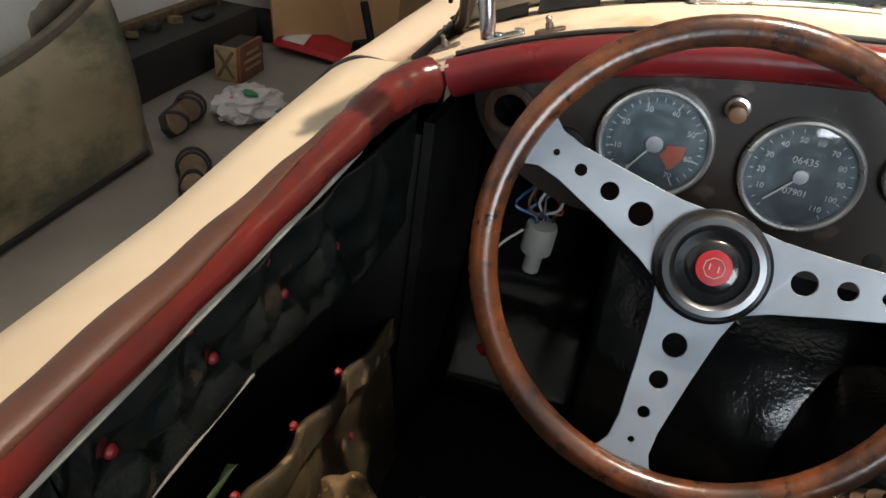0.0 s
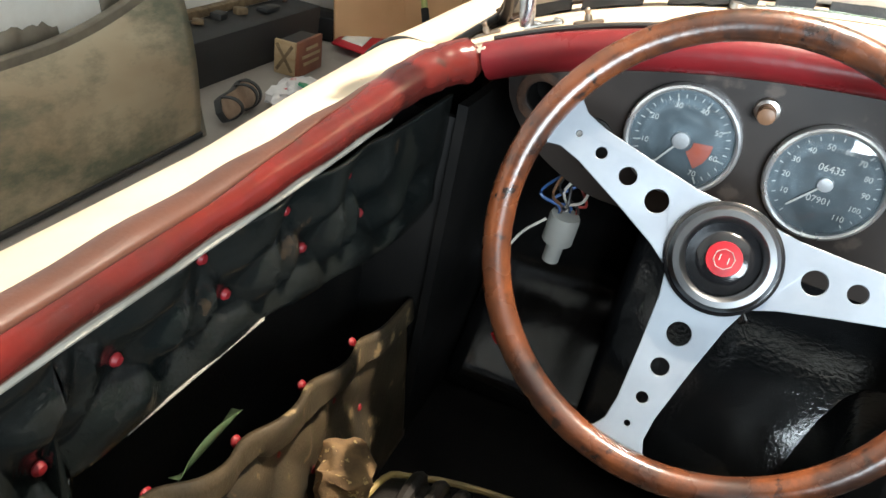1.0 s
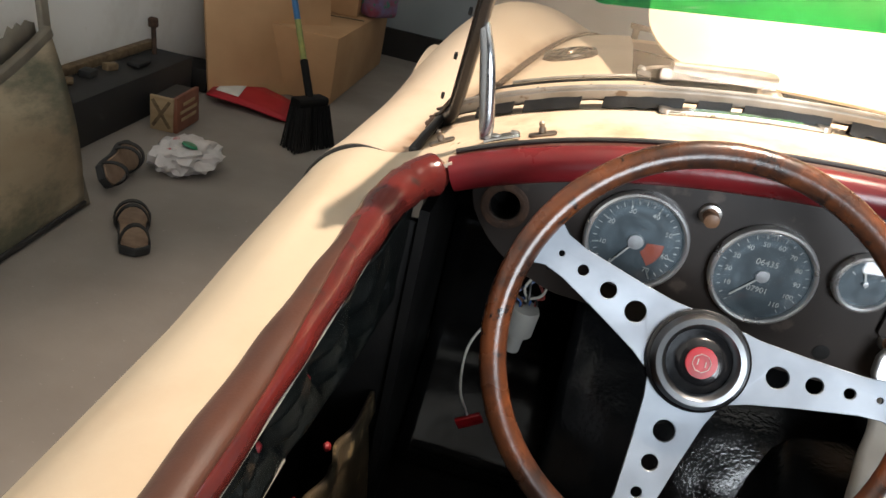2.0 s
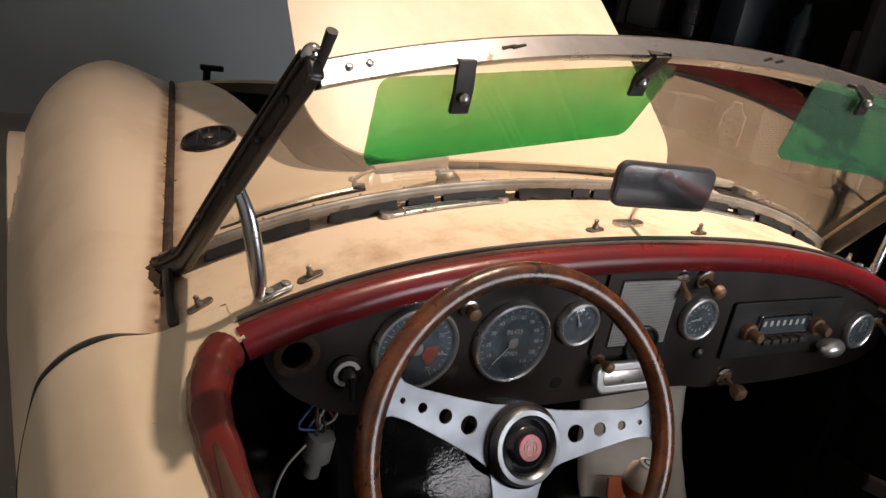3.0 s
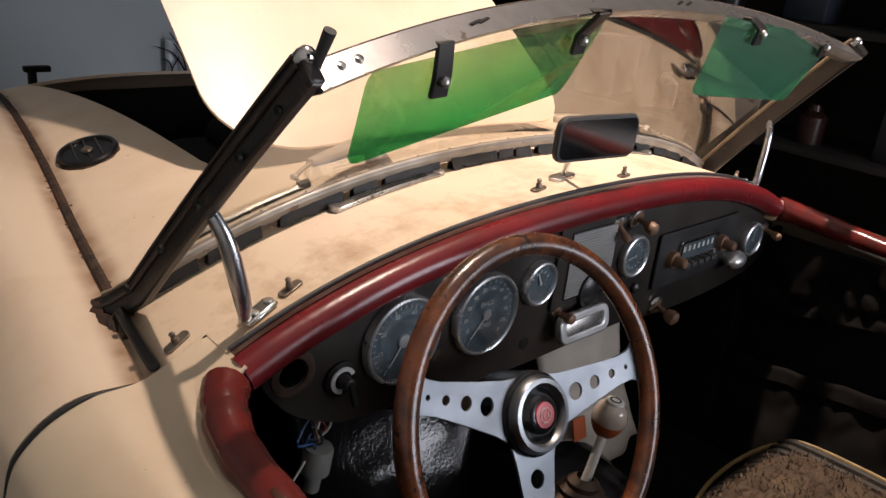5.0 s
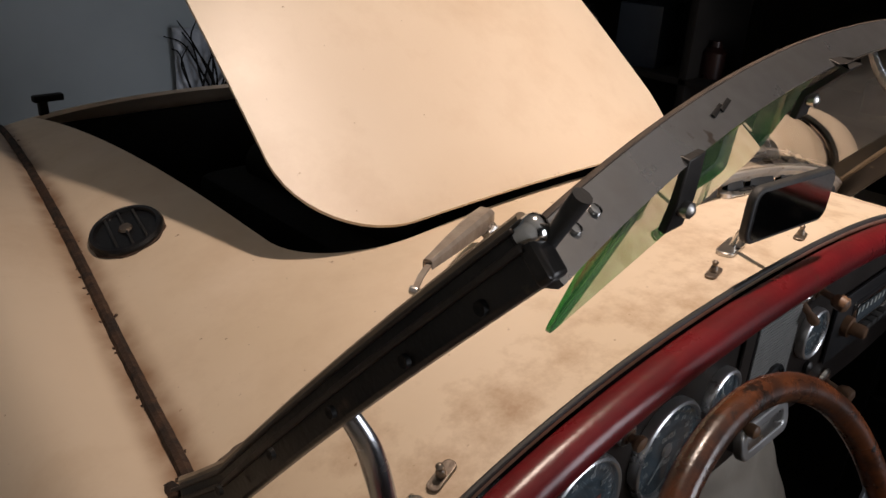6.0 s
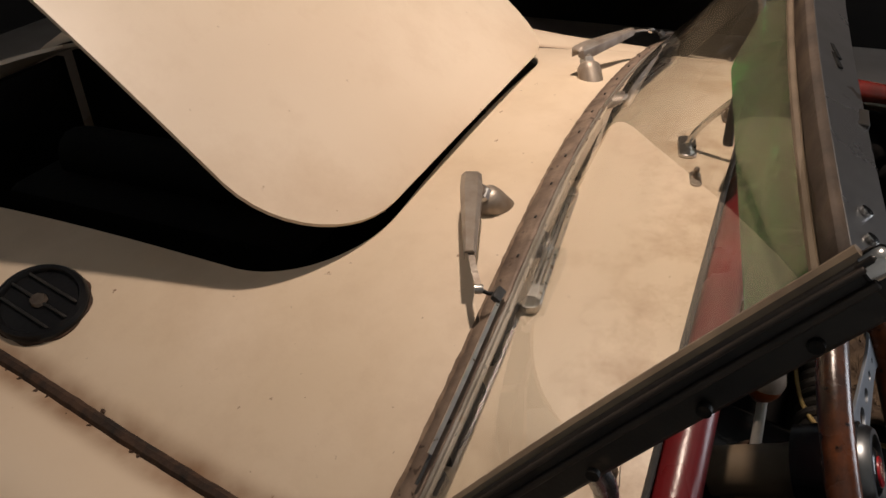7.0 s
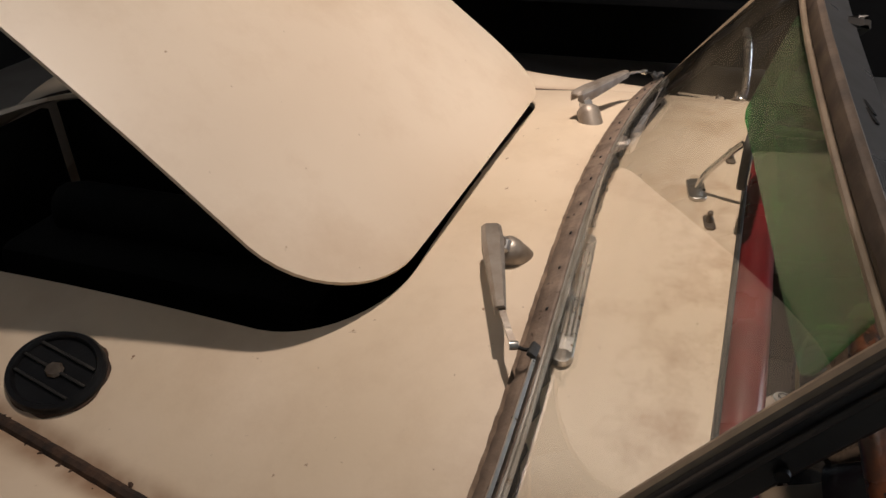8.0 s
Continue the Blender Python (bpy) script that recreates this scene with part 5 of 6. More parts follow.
m = frame_at(lever_top, (ax + Vector((-0.25, -0.15, 0.1))).normalized(), (0, 1, 0)) @ Matrix.Diagonal((1.12, 1.12, 1.12, 1))
gear = part("gear_lever", sweep([lever_base, lever_base.lerp(lever_top, 0.4), lever_top], lambda t: 0.0090 - 0.002 * t + 0.0006 * math.sin(t * 60), 12), LEVER_WHITE, car, "gear lever with a round brown knob")
part("gear_knob", lathe([(0.0, 0.026), (0.010, 0.025), (0.019, 0.017), (0.0235, 0.004), (0.0228, -0.004), (0.018, -0.006)], m, 32), GEAR_TOP, gear)
part("knob_base", lathe([(0.0227, -0.0042), (0.0205, -0.013), (0.0165, -0.020), (0.011, -0.026), (0.008, -0.027)], m, 28), AMBER, gear)
part("knob_emblem", lathe([(0.0125, 0.0235), (0.012, 0.0262), (0.0, 0.0275)], m, 28), PLASTER, gear, "white shift emblem")
part("emblem_mark", plate([(0.008 * math.cos(radians(22.5 + 45 * k)), 0.008 * math.sin(radians(22.5 + 45 * k))) for k in range(8)], [[(0.006 * math.cos(radians(22.5 + 45 * k)), 0.006 * math.sin(radians(22.5 + 45 * k))) for k in range(8)]], 0.0006, m @ Matrix.Translation((0, 0, 0.0275))), RUBBER, gear, smooth=False)
part("gear_boot", lathe([(0.055, -0.02), (0.050, 0.0), (0.043, 0.004), (0.044, 0.012), (0.034, 0.016), (0.035, 0.024), (0.024, 0.028), (0.025, 0.036), (0.013, 0.044)], frame_at(lever_base, (0.15, 0, 1), (0, 1, 0)), 28), BOOT, gear, "creased brown leather boot")

# seats
SEAT = mat("black_seat_vinyl", (0.012, 0.011, 0.010), (0.022, 0.019, 0.016), 0.5, 0, 16, 300, 0.4, spec=0.3)
YELLOW = mat("yellowed_piping", (0.28, 0.20, 0.07), (0.18, 0.12, 0.05), 0.5, 0, 40, 200, 0.1)
FLEECE = mat("brown_fleece", (0.085, 0.055, 0.031), (0.042, 0.026, 0.016), 0.95, 0, 25, 90, 1.0)
for s in (-1, 1):
    seat = part("seat", block((0.40, 0.53, 0.13), pose(s * 0.335, -0.412, 0.278), 0.05, None, 5), SEAT, car, "black ribbed vinyl seat cushion")
    for k in range(13):
        x = s * 0.335 - 0.15 + 0.025 * k
        part("seat_rib", sweep(smooth_line([(x, -0.62, 0.348), (x, -0.40, 0.352), (x, -0.21, 0.348), (x, -0.168, 0.336), (x, -0.150, 0.310), (x, -0.146, 0.26)], 4), 0.0085, 8), SEAT, seat)
    part("seat_piping", sweep(smooth_line([(s * 0.335 - 0.195, -0.64, 0.335), (s * 0.335 - 0.190, -0.24, 0.338), (s * 0.335 - 0.150, -0.160, 0.331), (s * 0.335, -0.136, 0.331), (s * 0.335 + 0.150, -0.160, 0.331), (s * 0.335 + 0.190, -0.24, 0.338), (s * 0.335 + 0.195, -0.64, 0.335)], 6), 0.0038, 8), YELLOW, seat)
    part("seat_back", block((0.42, 0.12, 0.42), pose(s * 0.335, -0.745, 0.47, -12), 0.045, None, 4), SEAT, car, "black seat back")
pad = block((0.054, 0.066, 0.045), pose(-0.553, -0.212, 0.347, 10, 0, 20), 0.014, None, 2)
bmesh.ops.subdivide_edges(pad, edges=pad.edges[:], cuts=3, use_grid_fill=True)
for v in pad.verts:
    v.co += Vector((noise.noise(v.co * 55), noise.noise(v.co * 55 + Vector((7, 0, 0))), noise.noise(v.co * 55 + Vector((0, 9, 0))))) * 0.009
tagged(part("foam_block", pad, mat("golden_crumbling_foam", (0.16, 0.095, 0.038), (0.07, 0.04, 0.018), 0.85, 0, 60, 160, 1.0, spots=(0.42, 0.30, 0.13), spot_scale=120, spot_from=0.6), None), "crumbling tan foam block beside the driver seat", "foam")


def fleece_z(x, y):
    return 0.375 + 0.03 * math.sin(min(1, (y + 0.62) / 0.37) * math.pi / 2) - 0.07 * max(0, (y + 0.25) / 0.085) ** 2 - 2.2 * max(0, x - 0.30) ** 2 + 0.012 * noise.noise(Vector((x * 22, y * 22, 0)))


bm = grid([[(x, y, fleece_z(x, y)) for x in spread(0.13, 0.44, 40)] for y in spread(-0.60, -0.175, 44)])
fleece = tagged(part("fleece_cover", bm, FLEECE, None, solid=0.02), "shaggy brown fleece lying on the passenger seat", "cover")
bm = bmesh.new()
random.seed(77)
for k in range(2600):
    x, y = random.uniform(0.13, 0.44), random.uniform(-0.60, -0.175)
    q = Vector((x, y, fleece_z(x, y) + 0.002))
    d = Vector((random.uniform(-1, 1), random.uniform(-0.6, 1), random.uniform(0.4, 1))).normalized() * random.uniform(0.012, 0.028)
    w = d.cross(Vector((0.3, 0.2, 1))).normalized() * 0.0011
    bm.faces.new([bm.verts.new(p) for p in (q - w, q + w, q + d + Vector((0, 0, -0.005)))])
tagged(part("fleece_pile", bm, FLEECE, fleece, "shaggy brown strands", smooth=False), "shaggy brown strands", "", "", "stuff")

# loose wiring and connector under the dashboard
plug = part("connector", lathe([(0.0, 0.022), (0.016, 0.022), (0.0175, 0.018), (0.0175, -0.012), (0.010, -0.015), (0.0095, -0.040), (0.0, -0.041)], pose(-0.437, 0.024, 0.574, 6, 4), 24), mat("grey_plastic", (0.30, 0.30, 0.28), (0.2, 0.2, 0.19), 0.5), car, "pale grey connector hanging from loose wires")
WIRES = {"white": (0.55, 0.53, 0.48), "blue": (0.03, 0.09, 0.26), "red": (0.30, 0.03, 0.02), "brown": (0.12, 0.06, 0.03), "black": (0.012, 0.012, 0.012)}
WM_ = {k: mat(k + "_wire", v, None, 0.4, 0, 40, 200, 0.05) for k, v in WIRES.items()}
random.seed(11)
for k, colour in enumerate(("white", "blue", "red", "blue", "white", "brown", "black", "black")):
    a = Vector((-0.437 + random.uniform(-0.012, 0.012), 0.024 + random.uniform(-0.008, 0.008), 0.592))
    b = a + Vector((random.uniform(-0.024, 0.022), random.uniform(-0.02, 0.02), random.uniform(0.015, 0.04)))
    c = a + Vector((random.uniform(-0.03, 0.05), random.uniform(0.0, 0.03), random.uniform(0.06, 0.1)))
    part("wire", sweep(smooth_line([a - Vector((0, 0, 0.004)), a + Vector((0, 0, 0.012)), b, c], 6), 0.0017, 6), WM_[colour], plug, colour + " wire")
part("wire", sweep(smooth_line([(-0.455, 0.02, 0.585), (-0.478, 0.015, 0.560), (-0.490, 0.01, 0.525), (-0.486, 0.01, 0.47), (-0.470, 0.026, 0.425)], 6), 0.0016, 6), WM_["white"], plug, "white wire")
part("tag", block((0.034, 0.006, 0.020), pose(-0.466, 0.030, 0.414, 20, -28, 12), 0.002), RED, plug, "small red plastic tag")
SHEET = mat("grey_crumpled_sheet", (0.54, 0.49, 0.42), (0.40, 0.36, 0.30), 0.55, 0, 9, 60, 0.5)
rows = []
for v in spread(0, 1, 20):
    rows.append([(lerp(-0.020, 0.190, u) + 0.012 * v, 0.055 - 0.075 * v * v - 0.02 * math.sin(u * 3.1) + 0.010 * noise.noise(Vector((u * 4, v * 5, 7))), lerp(0.612, 0.385, v) + 0.008 * noise.noise(Vector((u * 5, v * 4, 2)))) for u in spread(0, 1, 20)])
heater = part("cover_sheet", grid(rows), SHEET, car, "crumpled grey cover below the dashboard", solid=0.003)
part("label_patch", block((0.040, 0.004, 0.034), pose(0.036, -0.012, 0.455, -22, 12, 8), 0.001), ORANGE, heater, "orange label")
bm = grid([[(-0.634 + 0.010 * math.sin(v * 2), lerp(-0.388, -0.302, u) + 0.004 * v, lerp(0.452, 0.462, u) + (v - 0.5) * 0.030 * math.sin(u ** 0.7 * math.pi)) for v in spread(0, 1, 3)] for u in spread(0, 1, 12)])
tagged(part("leaf", bm, mat("green_leaf", (0.045, 0.075, 0.035), (0.07, 0.105, 0.05), 0.5), None, solid=0.0006), "narrow green leaf in the door pocket", "leaf")

# ---- garage ----
def slab(name, size, at, material, label, category):
    o = part(name, block(size, pose(*at)), material, None, label, smooth=False)
    return tagged(o, label, category, "", "structure")


rows = [[(x, y, 0.0025 * noise.noise(Vector((x * 0.6, y * 0.6, 0)))) for x in spread(-2.2, 3.3, 56)] for y in spread(-3.6, 4.0, 77)]
tagged(part("floor", grid(rows), CONCRETE, None, solid=0.1), "speckled grey concrete garage floor", "floor", "", "structure")
slab("wall_west", (0.12, 7.6, 3.5), (-2.18, 0.2, 1.75), PLASTER, "off-white painted wall with scuffs", "wall")
slab("wall_north_1", (3.8, 0.12, 3.5), (-0.30, 3.95, 1.75), GREY_WALL, "plain grey painted wall", "wall")
# right end and east side: missing lamp light put into a near-black colour
slab("wall_north_2", (1.6, 0.12, 3.5), (2.40, 3.95, 1.75), DARK_UNLIT_WALL, "wall coloured near-black for the unlit far side", "wall")
slab("wall_east", (0.12, 7.6, 3.5), (3.2, 0.2, 1.75), DARK_UNLIT_WALL, "wall coloured near-black for the unlit far side", "wall")
slab("wall_south_1", (2.74, 0.12, 3.5), (-0.87, -3.6, 1.75), DARK_UNLIT_WALL, "wall coloured near-black for the unlit far side beside the open garage door", "wall")
slab("wall_south_2", (0.7, 0.12, 3.5), (2.9, -3.6, 1.75), DARK_UNLIT_WALL, "wall coloured near-black for the unlit far side beside the open garage door", "wall")
slab("wall_south_3", (2.05, 0.12, 1.4), (1.525, -3.6, 2.8), DARK_UNLIT_WALL, "dark lintel over the open garage door", "wall")
# ceiling stays out of view; its off-white is chosen to bounce fill light
slab("ceiling", (5.5, 7.7, 0.1), (0.5, 0.2, 3.55), PLASTER, "unseen ceiling, off-white to bounce light", "ceiling")
slab("baseboard", (1.1, 0.03, 0.16), (-1.56, 3.872, 0.08), mat("black_skirting", (0.012, 0.011, 0.011), (0.02, 0.018, 0.017), 0.6, 0, 8, 80, 0.3), "black painted skirting", "baseboard")
bulb = thing("pendant_lamp", "bare warm bulb hanging from the ceiling", "lamp", "", (LAMP.x, LAMP.y, 3.30))
GLOW = bpy.data.materials.new("bulb_glow")
GLOW.use_nodes = True
GLOW.node_tree.nodes["Principled BSDF"].inputs["Emission Color"].default_value = (1, 0.85, 0.65, 1)
GLOW.node_tree.nodes["Principled BSDF"].inputs["Emission Strength"].default_value = 8
part("bulb", lathe([(0.0, 0.0), (0.025, 0.006), (0.034, 0.03), (0.028, 0.06), (0.014, 0.085), (0.013, 0.10)], pose(LAMP.x, LAMP.y, LAMP.z + 0.045), 20), GLOW, bulb)
part("socket", lathe([(0.018, 0.09), (0.020, 0.10), (0.018, 0.145), (0.0, 0.15)], pose(LAMP.x, LAMP.y, LAMP.z + 0.045), 16), BLACK, bulb)
part("flex", sweep([(LAMP.x, LAMP.y, LAMP.z + 0.18), (LAMP.x, LAMP.y, 3.505)], 0.004, 8), BLACK, bulb)

# black beam along the wall, with debris on it
BEAM = mat("black_beam", (0.014, 0.013, 0.013), (0.028, 0.025, 0.022), 0.65, 0, 8, 90, 0.5)
beam_ob = thing("wall_beam", "blackened timber beam lying along the wall", "beam")
part("beam_body", block((0.17, 1.45, 0.165), pose(-1.99, 1.50, 0.083, 0, 0, 1.5), 0.006), BEAM, beam_ob)
part("beam_strip", block((0.035, 1.45, 0.03), pose(-2.085, 1.50, 0.181, 0, 0, 1.5), 0.004), TAN_EDGE, beam_ob, "brown batten on the beam")
random.seed(5)
for k in range(7):
    y = 1.15 + 0.13 * k
    bmx = block((random.uniform(0.03, 0.05), random.uniform(0.05, 0.11), random.uniform(0.012, 0.03)), pose(-2.01 + random.uniform(-0.03, 0.02), y, 0.178, 0, 0, random.uniform(-40, 40)), 0.006)
    tagged(part("debris", bmx, TAN_EDGE if k % 2 else BEAM), "small scrap of dirty wood on the beam", "scrap", "scraps on the beam")
bolt = thing("spanner", "rusty spanner leaning upright on the beam", "tool", "", (-2.05, 2.12, 0.2))
part("shaft", sweep([(-2.04, 2.13, 0.165), (-2.055, 2.14, 0.27)], 0.010, 8), RUST, bolt)
part("jaw", block((0.035, 0.03, 0.04), pose(-2.057, 2.14, 0.285, 10, 0, 0), 0.008), RUST, bolt)
tagged(part("wall_hook", beam([(-2.10, 1.66, 0.66), (-2.08, 1.65, 0.60), (-2.09, 1.60, 0.52)], 0.03, 0.02, (0, 1, 0.5)), RUST, None, bevel=0.005), "dark rusty hook fixed to the wall", "hook")

# old grimy panel leaning against the wall
GRIME = mat("grimy_panel", (0.38, 0.31, 0.205), (0.24, 0.165, 0.095), 0.42, 0, 2.4, 60, 0.4, stretch=(1, 0.7, 1.5), stain=((0.075, 0.082, 0.052), 2.6, 0.46, 0.60, 0.85))
FRAME_GRIME = mat("grimy_panel_frame", (0.17, 0.145, 0.105), (0.11, 0.09, 0.065), 0.7, 0, 12, 90, 0.6)
panel = thing("leaning_panel", "grimy old framed panel leaning on the wall", "panel")


def pan_top(y):
    return 0.275 + 0.06 * max(0, (y + 0.1) / 0.8) + 0.105 * max(0, (y - 0.55) / 0.5) ** 2.0


def on_panel(y, v):
    a = Vector((-1.607 - 0.055 * (y - 0.18) / 0.9, y, 0.004))
    b = Vector((-1.750 - 0.02 * max(0, y - 0.5), y, pan_top(y)))
    p = a.lerp(b, v)
    p.x += 0.025 * math.sin(v * math.pi)
    return p


py = spread(-0.75, 1.06, 50)
part("sheet", grid([[on_panel(y, v) for v in spread(0, 1, 12)] for y in py]), GRIME, panel, "stained olive grey sheet", solid=0.008)
part("top_frame", beam([on_panel(y, 1.0) + Vector((0.006, 0, 0)) for y in py], 0.030, 0.022, (0, 0, 1)), FRAME_GRIME, panel, "grey brown top rail", bevel=0.005)
part("bottom_frame", beam([on_panel(y, 0.015) + Vector((0.008, 0, 0.004)) for y in py], 0.016, 0.014, (0, 0, 1)), BEAM, panel, bevel=0.003)
part("end_post", beam([(-1.655, 1.066, 0.002), (-1.725, 1.066, 0.25), (-1.768, 1.066, 0.44), (-1.79, 1.066, 0.62)], 0.034, 0.016, (0, 1, 0)), FRAME_GRIME, panel, "worn end post", bevel=0.004)
random.seed(21)
for y0, y1, h in ((0.22, 0.42, 0.022), (0.46, 0.66, 0.05), (0.80, 1.03, 0.07)):
    n = 14
    base = [on_panel(lerp(y0, y1, k / n), 1.0) + Vector((-0.012, 0, 0.008)) for k in range(n + 1)]
    rows = [base, [p + Vector((-0.006, 0, h * (0.35 + 0.65 * math.sin(math.pi * min(1, (k + 0.6) / n)) ** 0.6) * random.uniform(0.75, 1.1))) for k, p in enumerate(base)]]
    part("torn_flap", grid(rows), FRAME_GRIME, panel, "ragged brown flap", solid=0.003)

# wooden crate end, folder, bag, sandals, broom, boxes
PINE = mat("pale_pine", (0.42, 0.30, 0.17), (0.34, 0.23, 0.12), 0.6, 0, 9, 80, 0.3, stretch=(1, 1, 6))
REDWOOD = mat("red_brown_print", (0.24, 0.085, 0.045), (0.18, 0.06, 0.035), 0.6, 0, 10, 80, 0.2)
CARD = mat("brown_cardboard", (0.56, 0.33, 0.165), (0.46, 0.265, 0.125), 0.8, 0, 4, 70, 0.25)
crate = thing("small_crate", "small wooden crate with a printed side", "crate", "", (-1.86, 1.9, 0))
part("crate_end", block((0.085, 0.015, 0.130), pose(-1.805, 1.765, 0.066, 6, 0, 4), 0.003), PINE, crate, "pale plywood end")
for a in (-32, 32):
    part("brace", block((0.012, 0.004, 0.12), pose(-1.805, 1.7565, 0.066, 6, a, 4), 0.001), TAN_EDGE, crate)
part("crate_side", block((0.016, 0.20, 0.130), pose(-1.765, 1.868, 0.066, 0, -4, 4), 0.003), REDWOOD, crate, "red brown printed side")
bm = bmesh.new()
for z, w in ((0.10, 0.10), (0.072, 0.15), (0.045, 0.13)):
    block((0.003, w, 0.011), pose(-1.755 + 0.002 * (z < 0.06), 1.868, z, 0, -4, 4), 0, bm)
part("print_bars", bm, PINE, crate, smooth=False)
part("crate_body", block((0.075, 0.19, 0.12), pose(-1.812, 1.868, 0.062, 0, 0, 4)), BEAM, crate)

folder = thing("red_folder", "red folder with a white label lying on the floor", "folder", "", (-1.75, 2.3, 0))
a, b, c, d = Vector((-1.845, 2.20, 0.03)), Vector((-1.905, 2.55, 0.035)), Vector((-1.57, 2.45, 0.010)), Vector((-1.485, 2.17, 0.010))
FOLDER_RED = mat("red_card", (0.50, 0.012, 0.025), (0.42, 0.010, 0.02), 0.5, 0, 9, 100, 0.1)
part("cover", grid([[a.lerp(b, v).lerp(d.lerp(c, v), u) + Vector((0, 0, 0.006 * math.sin(u * 3))) for v in spread(0, 1, 5)] for u in spread(0, 1, 9)]), FOLDER_RED, folder, solid=0.008)
part("paper_label", grid([[a.lerp(b, v).lerp(d.lerp(c, v), u) + Vector((0, 0, 0.0098 + 0.006 * math.sin(u * 3))) for v in spread(0.2, 0.85, 4)] for u in spread(0.06, 0.36, 5)]), PLASTER, folder, "white paper label", solid=0.001)

BAG = mat("white_plastic_bag", (0.66, 0.62, 0.60), (0.56, 0.52, 0.50), 0.4, 0, 30, 120, 0.5, spots=(0.45, 0.05, 0.05), spot_scale=16, spot_from=0.66)
bm = bmesh.new()
bmesh.ops.create_icosphere(bm, subdivisions=4, radius=1.0)
for v in bm.verts:
    q = v.co.copy()
    w = 1 + 0.35 * noise.noise(q * 2.2) + 0.22 * noise.noise(q * 5.5)
    v.co = Vector((-1.575 + q.x * 0.10 * w, 1.495 + q.y * 0.12 * w, max(0.003, 0.045 + q.z * 0.055 * w)))
bag = part("plastic_bag", bm, BAG, None)
tagged(bag, "crumpled white plastic bag with red and green print", "bag")
part("print_patch", lathe([(0.0, 0.003), (0.024, 0.001), (0.028, -0.006)], pose(-1.550, 1.47, 0.098, -12, 14), 9), mat("green_print", (0.03, 0.25, 0.12), None, 0.4), bag, "green print")

SOLE = mat("tan_footbed", (0.30, 0.20, 0.13), (0.22, 0.14, 0.09), 0.7, 0, 30, 200, 0.4)


def sandal(m):
    t = thing("sandal", "worn tan sandal with dark straps on the floor", "sandal", "pair of sandals")
    line = [(p.x, p.y) for p in smooth_line([(0.0, -0.135, 0), (0.034, -0.115, 0), (0.036, -0.05, 0), (0.034, 0.0, 0), (0.046, 0.06, 0), (0.044, 0.105, 0), (0.012, 0.138, 0), (-0.028, 0.125, 0), (-0.044, 0.07, 0), (-0.034, 0.0, 0), (-0.036, -0.07, 0), (-0.033, -0.115, 0)], 4)]
    part("outsole", plate(line, [], 0.022, m @ Matrix.Translation((0, 0, 0.012)), 0.003), RUBBER, t)
    part("footbed", plate([(0.9 * x, 0.94 * y) for x, y in line], [], 0.008, m @ Matrix.Translation((0, 0, 0.024)), 0.002), SOLE, t)
    for y, w, h in ((0.055, 0.046, 0.055), (0.02, 0.042, 0.058), (-0.095, 0.036, 0.07)):
        arcp = [m @ Vector((w * math.cos(a), y - (0.03 * math.sin(a) if y < 0 else 0), 0.018 + h * math.sin(a))) for a in spread(0, math.pi, 13)]
        part("strap", beam(arcp, 0.018, 0.004, m.to_3x3() @ Vector((0, 1, 0))), BEAM, t, bevel=0.001)
    return t


sandal(pose(-1.465, 0.985, 0.002, 0, 0, 32))
sandal(pose(-1.70, 1.285, 0.046, 0, 62, 12))

broom = thing("broom", "broom with a blue and yellow handle and black bristles", "broom", "", (-1.40, 2.06, 0))
bm = bmesh.new()
random.seed(8)
for k in range(260):
    u, v = random.uniform(-1, 1), random.uniform(-1, 1)
    top = Vector((-1.35 + 0.030 * v + 0.036 * u, 2.02 + 0.065 * u - 0.02 * v, 0.155))
    foot = Vector((-1.33 + 0.045 * v + 0.048 * u, 1.99 + 0.095 * u - 0.03 * v, 0.002))
    beam([top, foot], 0.005, 0.005, (1, 0, 0), bm)
tagged(part("bristles", bm, BLACK, broom, "black bristles", smooth=False), "", "", "", "")
part("head", block((0.06, 0.15, 0.04), pose(-1.35, 2.02, 0.165, 0, 0, -29), 0.012), BLACK, broom)
BLUE = mat("blue_plastic_sleeve", (0.02, 0.11, 0.28), (0.03, 0.15, 0.33), 0.35, 0, 30, 100, 0.1)
YEL = mat("yellow_green_sleeve", (0.35, 0.33, 0.08), (0.22, 0.25, 0.07), 0.4, 0, 30, 100, 0.1)
h0, h1 = Vector((-1.35, 2.02, 0.17)), Vector((-1.87, 2.50, 1.25))
part("handle_socket", sweep([h0, h0.lerp(h1, 0.12)], 0.015, 12), BLACK, broom)
part("handle_lower", sweep([h0.lerp(h1, 0.10), h0.lerp(h1, 0.24)], 0.012, 12), YEL, broom)
part("handle_upper", sweep([h0.lerp(h1, 0.24), h1], 0.012, 12), BLUE, broom)

box = thing("cardboard_box", "large brown cardboard box on the floor", "box", "", (-1.75, 3.0, 0))
part("carton", block((0.56, 1.02, 0.30), pose(-1.73, 3.08, 0.152, 0, 0, 2), 0.006), CARD, box)
part("flap_line", block((0.30, 0.012, 0.004), pose(-1.61, 3.05, 0.305, 0, 0, 20)), TAN_EDGE, box)
board = part("cardboard_sheet", block((0.018, 0.62, 0.95), pose(-1.775, 2.60, 0.46, 0, -14, -38), 0.003), CARD)
tagged(board, "tall folded cardboard sheet leaning against the wall", "cardboard")
tagged(part("cardboard_box", block((0.36, 0.48, 0.36), pose(-1.73, 3.35, 0.485, 0, 0, 8), 0.006), CARD), "brown cardboard box stacked on a larger one", "box")
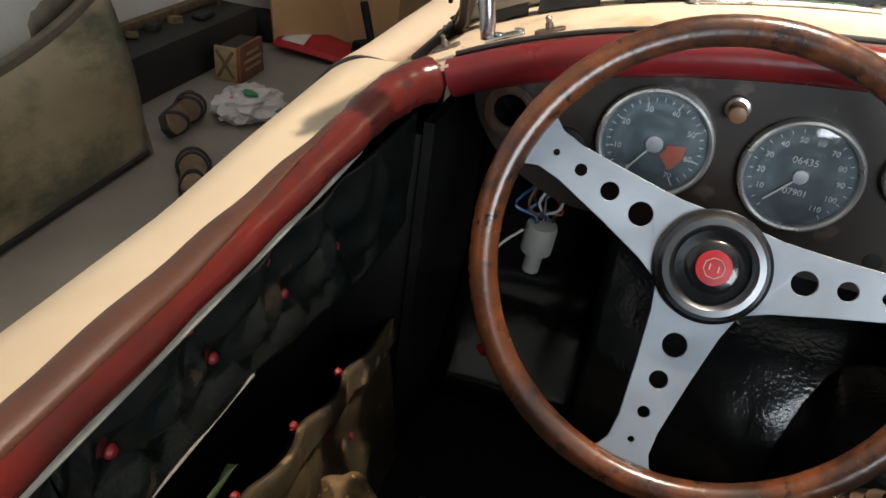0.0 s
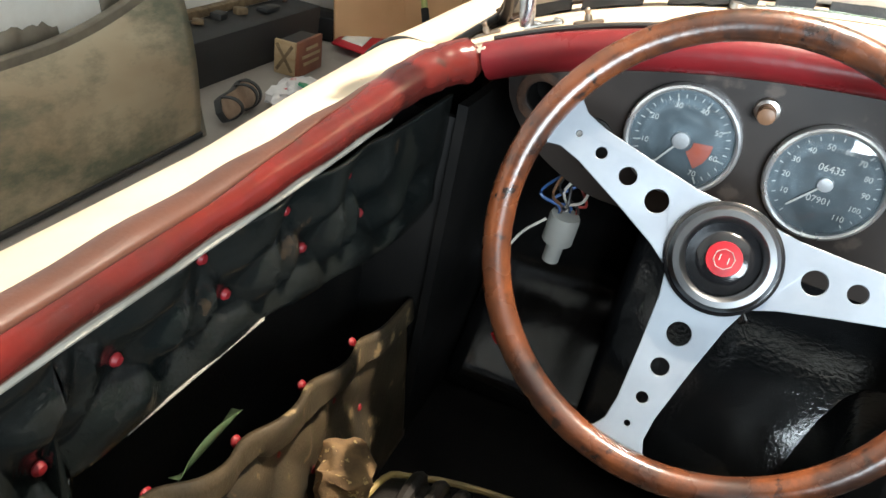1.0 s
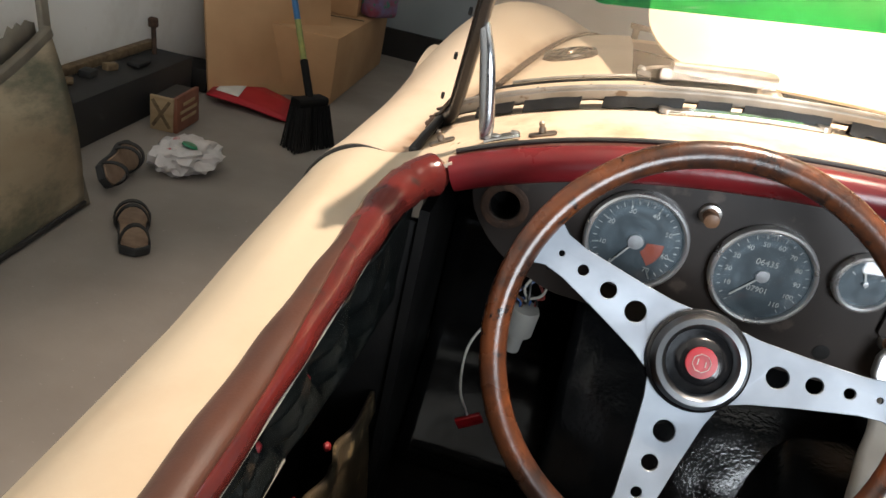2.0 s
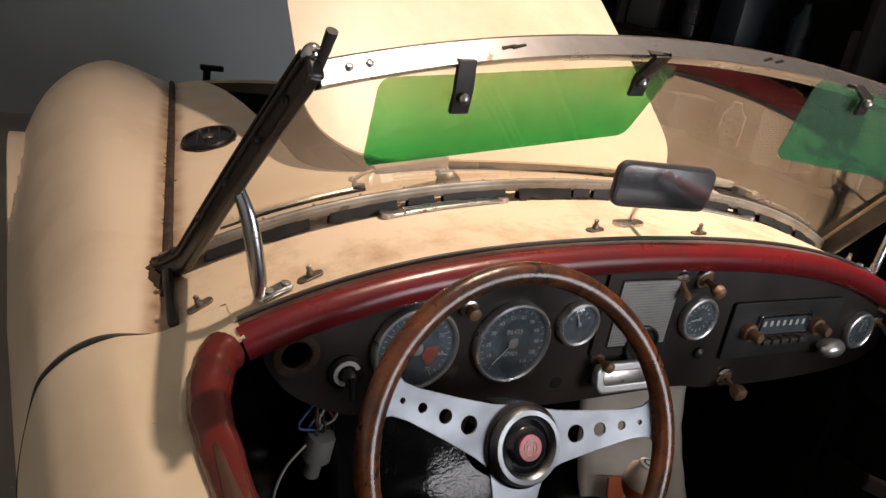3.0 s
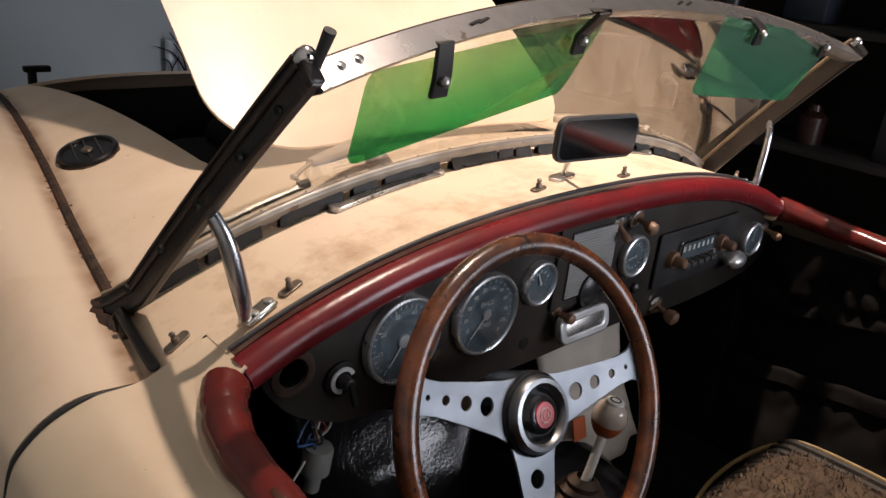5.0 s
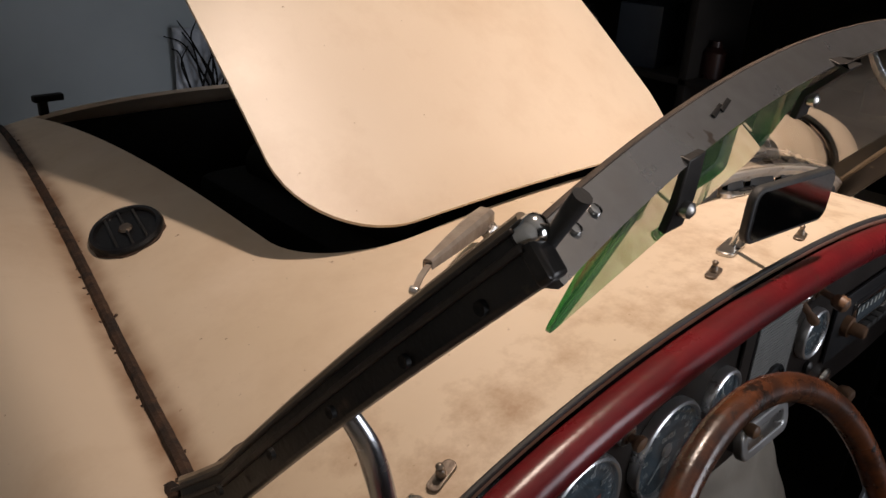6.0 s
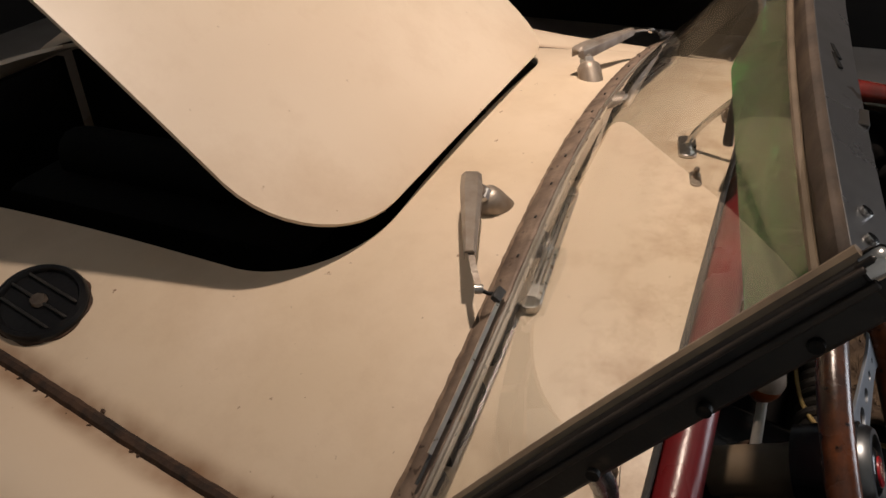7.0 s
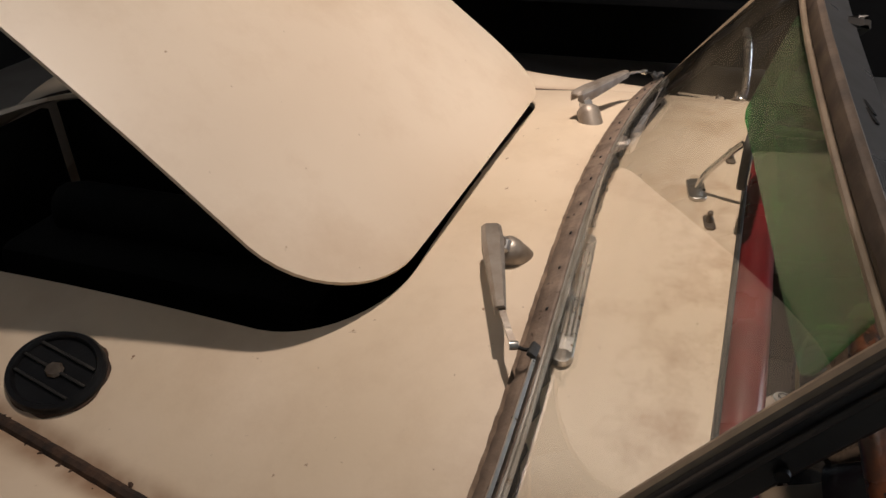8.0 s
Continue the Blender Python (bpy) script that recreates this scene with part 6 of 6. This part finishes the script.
pouch = block((0.20, 0.10, 0.16), pose(-1.45, 3.30, 0.385, 0, 0, 60), 0.03, None, 3)
tagged(part("detergent_pouch", pouch, mat("printed_pouch", (0.20, 0.20, 0.36), (0.32, 0.06, 0.10), 0.35, 0, 14, 60, 0.1, spots=(0.05, 0.25, 0.16), spot_scale=18, spot_from=0.56)), "bright printed plastic pouch on the box", "pouch")
tagged(part("dark_box", block((0.14, 0.18, 0.10), pose(-1.98, 2.38, 0.052, 0, 0, 10), 0.008), BLACK), "black box beside the cardboard", "box")

# clutter on the far side of the car, its lack of light put into the colours
shelf = thing("storage_shelf", "crowded timber shelf coloured near-black for the unlit side", "shelf", "", (2.6, 1.8, 0))
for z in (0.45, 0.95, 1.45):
    part("board", block((0.5, 3.4, 0.03), pose(2.75, 1.6, z), 0.003), DARK_UNLIT_WALL, shelf)
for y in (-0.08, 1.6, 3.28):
    part("upright", block((0.5, 0.04, 1.9), pose(2.75, y, 0.951), 0.003), DARK_UNLIT_WALL, shelf)
random.seed(31)
for k in range(26):
    z = (0.467, 0.967, 1.467)[k % 3]
    y = 0.05 + 0.125 * k
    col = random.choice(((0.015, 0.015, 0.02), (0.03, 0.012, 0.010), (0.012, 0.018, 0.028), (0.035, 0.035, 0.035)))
    h = random.uniform(0.10, 0.30)
    if k % 2:
        bmx = block((random.uniform(0.12, 0.3), random.uniform(0.1, 0.22), h), pose(2.68, y, z + h / 2, 0, 0, random.uniform(-20, 20)), 0.008)
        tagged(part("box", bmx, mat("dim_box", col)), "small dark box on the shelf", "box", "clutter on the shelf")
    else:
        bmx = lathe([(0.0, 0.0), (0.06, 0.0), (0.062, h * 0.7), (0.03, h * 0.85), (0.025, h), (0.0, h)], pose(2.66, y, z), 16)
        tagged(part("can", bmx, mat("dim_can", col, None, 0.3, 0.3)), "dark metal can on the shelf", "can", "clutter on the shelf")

# small bracket at the front corner of the bonnet opening
bracket = part("bonnet_bracket", block((0.018, 0.018, 0.034), pose(-0.300, 1.44, z_top(0.3, 1.44) + 0.014), 0.003), BLACK, car, "black bonnet rest at the front of the opening")
part("bracket_pad", block((0.060, 0.020, 0.014), pose(-0.288, 1.44, z_top(0.3, 1.44) + 0.034), 0.003), BLACK, bracket)
# tangled twigs of cable and thin plastic against the far wall
tangle = thing("cable_tangle", "tangled black cables standing up against the wall", "cables", "", (1.25, 3.75, 0))
random.seed(17)
for k in range(13):
    a = Vector((1.25 + random.uniform(-0.08, 0.08), 3.76, 0.004))
    d = Vector((random.uniform(-0.28, 0.30), random.uniform(-0.02, 0.06), 0.40 + random.uniform(-0.12, 0.10)))
    pts = [a, a + d * 0.4 + Vector((random.uniform(-0.03, 0.03), 0, 0)), a + d * 0.75 + Vector((random.uniform(-0.05, 0.05), 0, 0.02)), a + d + Vector((random.uniform(-0.07, 0.07), 0, random.uniform(-0.05, 0.03)))]
    part("cable", sweep(smooth_line(pts, 6), lambda t: 0.008 - 0.005 * t, 6), BLACK, tangle)
film_rows = [[(lerp(1.10, 1.55, u), 3.84 - 0.03 * noise.noise(Vector((u * 5, v * 5, 4))), lerp(0.004, 0.46 - 0.2 * u * u, v)) for u in spread(0, 1, 24)] for v in spread(0, 1, 18)]
tagged(part("plastic_sheet", grid(film_rows), mat("pale_plastic_film", (0.46, 0.49, 0.54), (0.34, 0.37, 0.42), 0.3, 0, 20, 60, 0.8), None, solid=0.002), "crumpled pale plastic sheet against the wall", "plastic")
